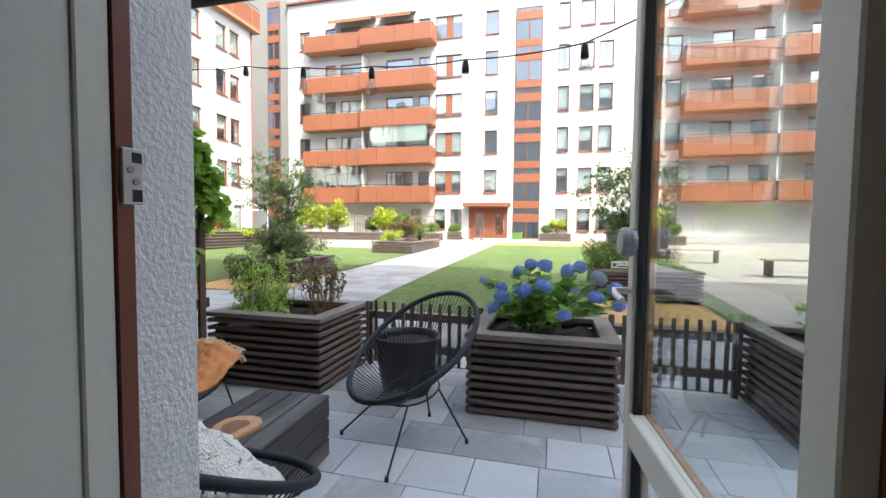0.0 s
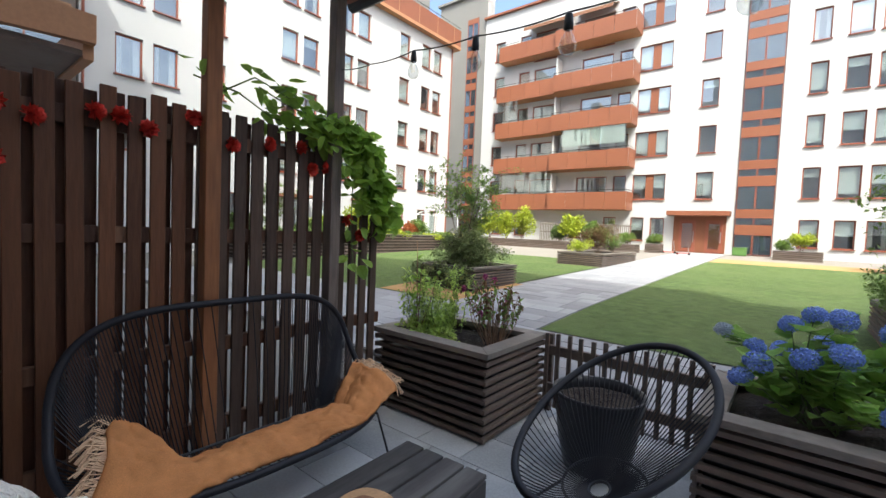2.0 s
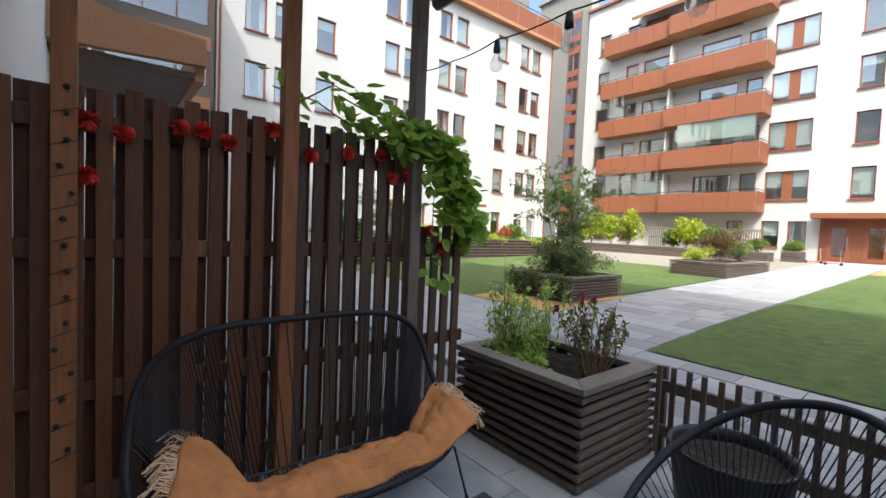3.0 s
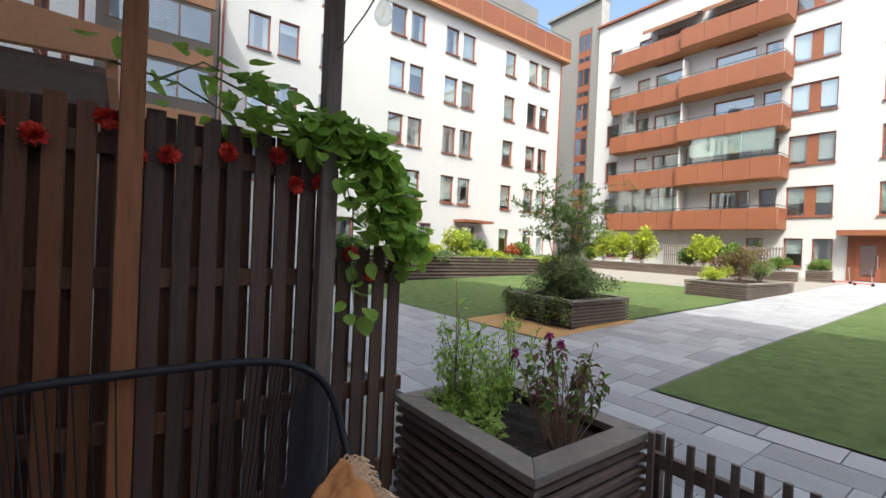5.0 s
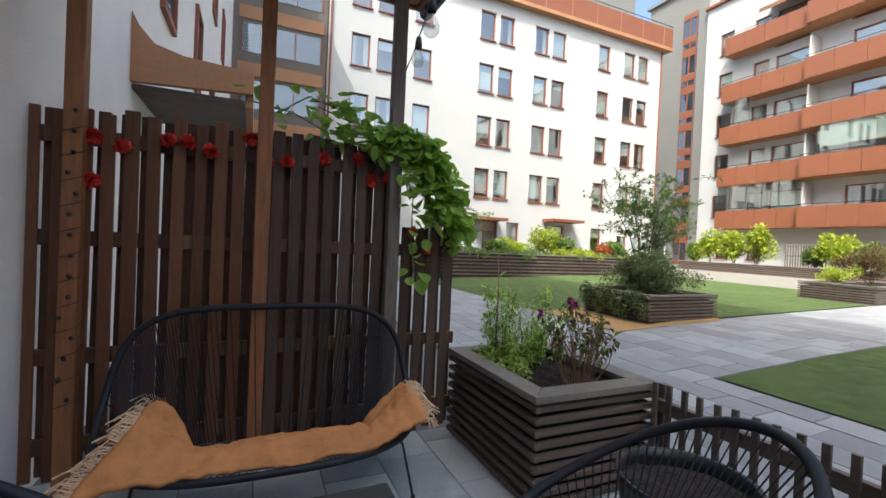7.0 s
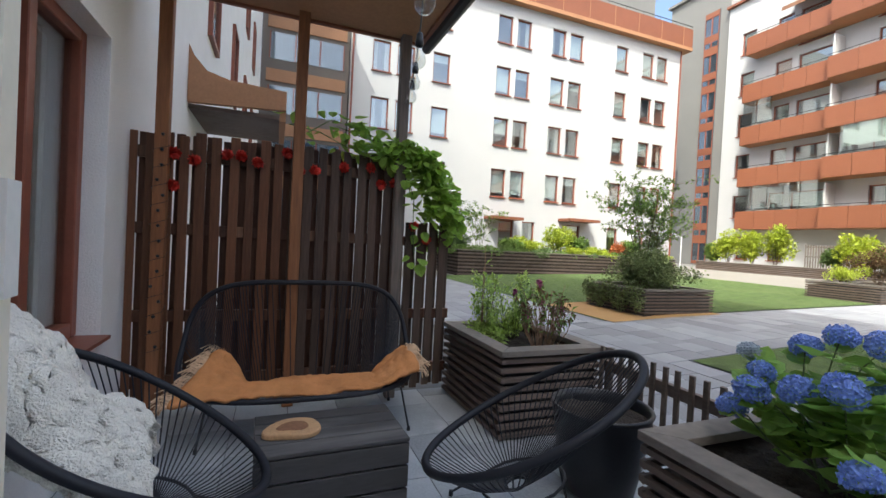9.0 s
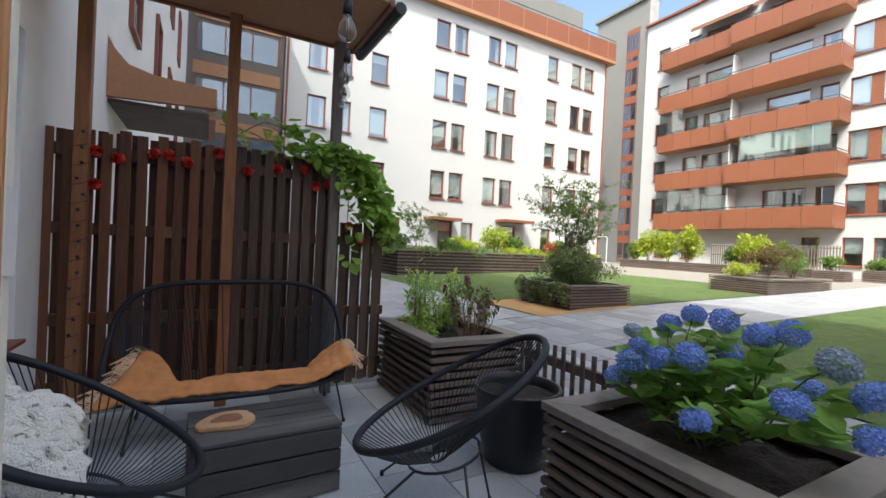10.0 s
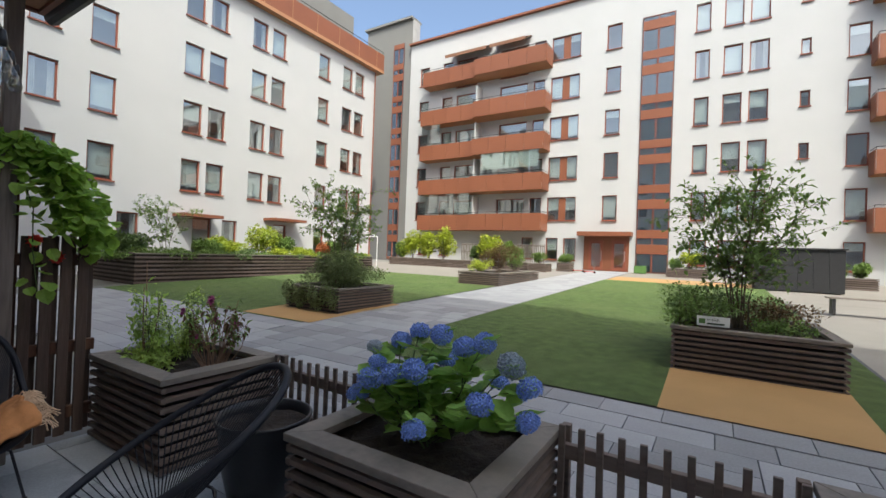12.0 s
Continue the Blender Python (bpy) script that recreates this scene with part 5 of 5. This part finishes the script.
# fairy lights wound round the first post
fl = thing("fairy_lights", (FX + 0.093, 0.472, 0.0), "thin string of small coloured glass beads wound round the post", "lights")
bm = bmesh.new()
tube(bm, [(0.052 * (1 if i % 4 in (0, 1) else -1), 0.052 * (1 if i % 4 in (1, 2) else -1), 0.5 + i * 0.035) for i in range(48)], 0.002, 4)
part("wire", bm, M["black"], fl)
bm = bmesh.new()
for i in range(15):
    lathe_c = (0.056, rr.uniform(-0.03, 0.03), 0.55 + i * 0.115)
    bmesh.ops.create_icosphere(bm, subdivisions=1, radius=0.014, matrix=Matrix.Translation(lathe_c))
part("bead_chain", bm, M["steel"], fl, kind="stuff")

# trees and shrubs in the planters
gp = gz(9.4)
small_tree((-6.75, 9.4, gp + 0.45), 2.55, 1.25, 28, 0.095, "slender many-stemmed tree with sparse green leaves in an ivy planter", 61, 7, "leaf", 0.5)
shrub("ivy", (-6.6, 9.3, gp + 0.42), (0.85, 0.85, 0.58), 5200, 0.06, "ivy", "dark ivy mound spilling over the planter", 62, wide=0.8)
ic = thing("climbing_ivy", (-6.65, 9.4, gp + 0.42), "ivy climbing in a cone round the tree stems", "plant")
foliage("leaves", [((0.05, 0, 0.22 + 0.24 * k), (0.66 - 0.1 * k, 0.62 - 0.1 * k, 0.24)) for k in range(6)], 4200, 0.065, M["ivy"], ic, 64, 0.8)
iv = thing("trailing_ivy", (-6.6, 8.4, gp + 0.5), "ivy strands hanging over the planter wall", "plant")
foliage("leaves", [((-0.8 + 0.22 * i, -0.04 - 0.02 * (i % 2), -0.08 - 0.09 * (i % 3)), (0.2, 0.08, 0.26)) for i in range(8)] + [((-0.92, 0.2 + 0.3 * i, -0.12), (0.09, 0.2, 0.26)) for i in range(6)], 4600, 0.055, M["ivy"], iv, 63, 0.8, -0.3)
small_tree((1.75, 9.25, gp + 0.4), 2.6, 1.0, 20, 0.11, "small many-stemmed tree with dark oval leaves in a planter", 71, 8, "leaf", 0.34)
shrub("shrub", (1.25, 9.0, gp + 0.42), (0.5, 0.6, 0.42), 1700, 0.06, "leaf", "loose green shrub in the planter", 72)
shrub("shrub", (1.0, 8.6, gp + 0.4), (0.32, 0.4, 0.34), 1000, 0.06, "leaf", "green shrub spilling over the planter edge", 75)
shrub("shrub", (2.2, 9.4, gp + 0.42), (0.55, 0.6, 0.32), 1300, 0.06, "leafred", "bronze-leaved low shrub under the tree", 73)
shrub("shrub", (2.25, 8.75, gp + 0.4), (0.42, 0.35, 0.2), 1000, 0.05, "leaf", "low green ground cover under the tree", 76)
shrub("shrub", (1.7, 9.8, gp + 0.42), (0.7, 0.4, 0.42), 1300, 0.06, "leafdark", "dark green shrub behind the tree", 74)
sg_ = thing("sign", (1.42, 8.30, gz(8.2) + 0.60), "small white sign board with dark lettering and a green emblem", "sign")
part("board", B(-0.19, 0.19, -0.012, 0.0, 0.04, 0.17, 0.002), M["sign"], sg_)
part("emblem", B(-0.165, -0.09, -0.0155, -0.0125, 0.07, 0.135, 0.001), M["green"], sg_)
fc = bpy.data.curves.new("lettering", "FONT")
fc.body, fc.size, fc.extrude, fc.align_x = "VI FÅR", 0.052, 0.001, "LEFT"
tmp = bpy.data.objects.new("lettering", fc)
scene.collection.objects.link(tmp)
bpy.context.view_layer.update()
tmesh = bpy.data.meshes.new_from_object(tmp)
bpy.data.objects.remove(tmp)
tmesh.materials.clear()
tmesh.materials.append(M["ink"])
piece("lettering", tmesh, sg_, pose(-0.075, -0.0145, 0.105, 90))
part("mark", B(-0.07, 0.13, -0.0155, -0.0125, 0.062, 0.085), M["ink"], sg_)
for xx in (-0.12, 0.12):
    part("peg", B(xx - 0.01, xx + 0.01, 0.001, 0.02, -0.12, 0.12), M["slat"], sg_)
g3 = gz(17.5)
shrub("shrub", (-6.9, 17.6, g3 + 0.4), (0.45, 0.6, 0.4), 1900, 0.07, "leaflime", "low lime-green shrub in the plaza planter", 81)
shrub("shrub", (-6.45, 18.6, g3 + 0.4), (0.75, 0.8, 0.8), 2600, 0.08, "leafred", "bronze shrub in the plaza planter", 82)
shrub("shrub", (-6.3, 20.0, g3 + 0.45), (0.5, 0.7, 0.6), 1900, 0.07, "leaf", "green shrub in the plaza planter", 83)
shrub("plant", (2.42, 3.4, 0.58), (0.32, 0.26, 0.3), 330, 0.11, "leafvine", "light green leafy plant at the low fence's end", 84, "stem", 0.7)


# long bed before the left wing
def bed(name, x0, x1, y0, y1, label, h=0.72, rows=7):
    root = thing(name, ((x0 + x1) / 2, (y0 + y1) / 2, gz(y0)), label, "planter")
    a, b = (x1 - x0) / 2, (y1 - y0) / 2
    dz = gz(y1) - gz(y0)
    part("fill", B(-a + 0.04, a - 0.04, -b + 0.04, b - 0.04, -0.1, h - 0.03 + dz), M["soil"], root)
    for r_ in range(rows):
        zz = -0.02 + r_ * (h + dz) / rows
        for q in (B(-a, a, -b, -b + 0.03, zz, zz + h / rows * 0.66), B(a - 0.03, a, -b + 0.032, b, zz, zz + h / rows * 0.66)):
            part("slat", q, M["slat"], root)
    part("cap", B(a - 0.16, a + 0.01, -b, b, h + dz - 0.02, h + dz + 0.02), M["rim"], root)
    part("cap", B(-a, a - 0.162, -b - 0.01, -b + 0.14, h + dz - 0.02, h + dz + 0.02), M["rim"], root)
    return root


bed("planting_bed", -19.75, -15.75, 8.5, 21.0, "long slatted planting bed before the white wing")
bed("planting_bed", -19.4, -9.0, 27.0, 29.0, "slatted planting bed before the balconies", 0.45, 5)
bed("planting_bed", -8.6, -7.4, 27.6, 28.8, "small slatted planter near the entrance", 0.45, 5)
bed("planting_bed", -7.3, -6.4, 29.4, 30.4, "small slatted planter by the entrance doors", 0.5, 5)
bed("planting_bed", -0.9, 1.2, 29.6, 30.8, "slatted planter beside the entrance", 0.45, 5)
bed("planting_bed", 5.6, 7.6, 27.5, 28.7, "slatted planter before the shaded wing", 0.45, 5)
gb = gz(12) + 0.7
small_tree((-17.3, 10.2, gb - 0.1), 2.5, 1.2, 18, 0.13, "thin young tree in the long bed", 91, 4, "leaf")
sr = random.Random(95)
for i in range(17):
    yy = 7.5 + i * 0.83
    shrub("shrub", (-16.1 - sr.uniform(0, 0.5), yy, gb - 0.02), (0.6, 0.6, sr.uniform(0.18, 0.4)), 700, 0.12, sr.choice(("leaf", "leaf", "leafdark", "leaflime")), "low green ground cover in the long bed", 100 + i)
for yy, s, m_ in ((14.9, 0.95, "leaflime"), (15.7, 0.7, "leaf"), (12.9, 0.6, "leaflime"), (12.2, 0.5, "leaf"), (17.3, 0.4, "leaflime"), (19.0, 0.55, "orangebloom"), (19.6, 0.6, "leaf"), (8.6, 0.55, "leafdark"), (9.3, 0.6, "leafdark")):
    shrub("shrub", (-17.6, yy, gb - 0.05), (0.8 * s + 0.2, 0.75 * s + 0.2, 1.15 * s), 1700, 0.15, m_, "rounded garden shrub in the long bed" if m_ != "orangebloom" else "orange flowering shrub in the long bed", 130 + int(yy * 3))
gf = gz(28) + 0.4
for x, s, m_ in ((-17.9, 1.15, "leaflime"), (-16.4, 1.0, "leaflime"), (-15.2, 1.1, "leaflime"), (-19.0, 0.6, "leaf"), (-11.6, 1.0, "leaflime"), (-12.3, 0.6, "leafdark"), (-10.4, 0.7, "leaf"), (-9.6, 0.5, "leaf")):
    shrub("shrub", (x, 28.0, gf - 0.05), (0.9 * s, 0.65 * s, 1.3 * s), 1900, 0.19, m_, "bright garden shrub before the balconies", 160 + int(-x * 3))
for x, yy, s, m_ in ((-8.0, 28.2, 0.55, "leaf"), (-6.85, 29.9, 0.6, "leaf"), (-0.4, 30.2, 0.5, "leaf"), (0.3, 30.2, 0.7, "leaflime"), (6.4, 28.1, 0.5, "leafdark"), (7.1, 28.1, 0.5, "leaf")):
    shrub("shrub", (x, yy, gf - 0.02), (0.6 * s + 0.1, 0.45, 0.95 * s), 900, 0.14, m_, "small shrub in a slatted planter", 190 + int(x * 3))
# timber lattice screens of the ground-floor terraces
for x0 in (-14.6, -10.2):
    ls = thing("lattice_screen", (x0, 29.6, gz(29.6)), "grey timber lattice screen of a far terrace", "fence", "far lattice screens")
    sm_ = mesh_of("slat", B(0, 0.05, 0, 0.03, 0, 1.7), M["greypost"])
    for i in range(16):
        piece("slat", sm_, ls, pose(i * 0.13, 0, 0))
    for zz in (0.3, 1.0, 1.55):
        part("rail", B(0, 2.0, 0.032, 0.06, zz, zz + 0.06), M["greypost"], ls)

# shed, bench, gazebo, bits by the entrance
sh = thing("bin_shed", (4.35, 24.6, gz(24)), "flat-roofed dark grey panelled bin shed on the plaza", "shed")
for i in range(6):
    part("panel", B(-1.45 + i * 0.485, -0.975 + i * 0.485, -0.62, -0.58, 0.02, 1.72), M["blackmetal"], sh)
part("body", B(-1.44, 1.44, -0.575, 0.6, 0.0, 1.72), M["blackmetal"], sh)
part("roof", B(-1.52, 1.52, -0.7, 0.68, 1.725, 1.78), M["blackmetal"], sh)
be = thing("bench", (4.6, 16.7, gz(16.7)), "plain grey timber bench with dark legs on the plaza", "bench")
for i in range(3):
    part("seat_slat", B(-0.6, 1.2, -0.2 + i * 0.135, -0.08 + i * 0.135, 0.42, 0.46), M["rim"], be)
for xx in (-0.5, 1.05):
    part("leg", B(xx, xx + 0.07, -0.18, 0.18, 0.0, 0.418), M["blackmetal"], be)
be2 = copy_thing(be, pose(6.3, 13.2, gz(13.2), 0, 0, 4))
ga = thing("gazebo", (-18.7, 22.6, gz(22)), "thin white-framed garden gazebo by the wing", "gazebo")
for xx, yy in ((-1, -1), (1, -1), (1, 1), (-1, 1)):
    bm = bmesh.new()
    tube(bm, [(xx, yy, 0), (xx, yy, 2.0)], 0.025, 6)
    part("pole", bm, M["sign"], ga)
    bm = bmesh.new()
    tube(bm, [(xx, yy, 2.0), (0, 0, 2.6)], 0.02, 6)
    part("rafter", bm, M["sign"], ga)
bm = bmesh.new()
tube(bm, [(-1, -1, 2.0), (1, -1, 2.0), (1, 1, 2.0), (-1, 1, 2.0)], 0.02, 6, True)
part("ring_beam", bm, M["sign"], ga)
gbx = thing("storage_box", (-2.5, 31.4, gz(31.4)), "small green plastic box beside the entrance", "box")
part("body", B(-0.35, 0.35, -0.2, 0.2, 0.0, 0.42, 0.02), M["green"], gbx)
part("lid", B(-0.37, 0.37, -0.22, 0.22, 0.422, 0.48, 0.015), M["green"], gbx)
for x, yy in ((-5.9, 29.4), (-5.0, 28.6)):
    sc_ = thing("kick_scooter", (x, yy, gz(yy)), "small red kick scooter parked before the entrance", "scooter", "scooters")
    part("deck", B(-0.3, 0.3, -0.06, 0.06, 0.08, 0.11), M["rose"], sc_)
    bm = bmesh.new()
    tube(bm, [(0.3, 0, 0.1), (0.24, 0, 0.75)], 0.02, 6)
    tube(bm, [(0.24, -0.18, 0.75), (0.24, 0.18, 0.75)], 0.015, 6)
    part("handlebar", bm, M["zinc"], sc_)
    for xx in (-0.28, 0.32):
        bm = bmesh.new()
        tube(bm, [(xx, -0.02, 0.07), (xx, 0.02, 0.07)], 0.07, 12)
        part("wheel", bm, M["black"], sc_)

# ---- pavers, last ----
pv = tagged(new("path", mesh_of("path", sheet(-5.7, -3.2, 3.97, 7.0, -0.022), M["joint"])), "path of grey natural stone pavers in mixed bond", "path", "", "structure")
pmesh = {}
count = 0
rest = bmesh.new()
pr = random.Random(77)


def lay(x0, x1, y0, y1, cell, rowh, near):
    global count
    y, row = y0, 0
    while y < y1 - 0.02:
        x = x0 - pr.choice((0, 0.15, 0.3))
        while x < x1:
            w = pr.choice(cell)
            xa, xb = max(x, x0), min(x + w, x1)
            yb = min(y + rowh, y1)
            if xb - xa > 0.06:
                if near(xa, y) and count < 298:
                    key = (round(xb - xa, 1), round(yb - y, 2))
                    if key not in pmesh:
                        pmesh[key] = mesh_of("paver", box(bmesh.new(), 0.004, key[0] - 0.004, 0.004, key[1] - 0.004, -0.05, 0.0, 0.003), M["paver"])
                    slope = math.degrees(math.atan2(gz(yb) - gz(y), yb - y))
                    ob = piece("paver", pmesh[key], pv, pose(xa, y, gz(y) + 0.004 + pr.uniform(-0.003, 0.002), slope) @ Matrix.Diagonal(((xb - xa) / key[0], 1, 1, 1)))
                    count += 1
                else:
                    za, zb = gz(y) + 0.004, gz(yb) + 0.004
                    v = [rest.verts.new(p) for p in ((xa + .004, y + .004, za), (xb - .004, y + .004, za), (xb - .004, yb - .004, zb), (xa + .004, yb - .004, zb),
                                                    (xa + .004, y + .004, za - .03), (xb - .004, y + .004, za - .03), (xb - .004, yb - .004, zb - .03), (xa + .004, yb - .004, zb - .03))]
                    for q in ((0, 1, 2, 3), (0, 4, 5, 1), (1, 5, 6, 2), (2, 6, 7, 3), (3, 7, 4, 0)):
                        rest.faces.new([v[i] for i in q])
            x += w
        y += rowh
        row += 1


lay(-5.7, -3.2, 6.2, 11.0, (0.45, 0.6, 0.75), 0.42, lambda x, y: True)
lay(-3.2, 3.35, 6.22, 6.58, (0.6,), 0.36, lambda x, y: True)
lay(-6.5, 3.35, 3.98, 6.20, (0.45, 0.6, 0.75), 0.37, lambda x, y: x > -5.5)
lay(-15.2, -6.5, 3.98, 6.20, (0.6,), 0.37, lambda x, y: False)
lay(-5.7, -3.2, 11.0, 31.8, (0.45, 0.6, 0.75), 0.42, lambda x, y: False)
lay(-15.2, -5.7, 6.2, 7.4, (0.6,), 0.4, lambda x, y: False)
part("pavers", rest, M["paverjoin"], pv, kind="stuff")
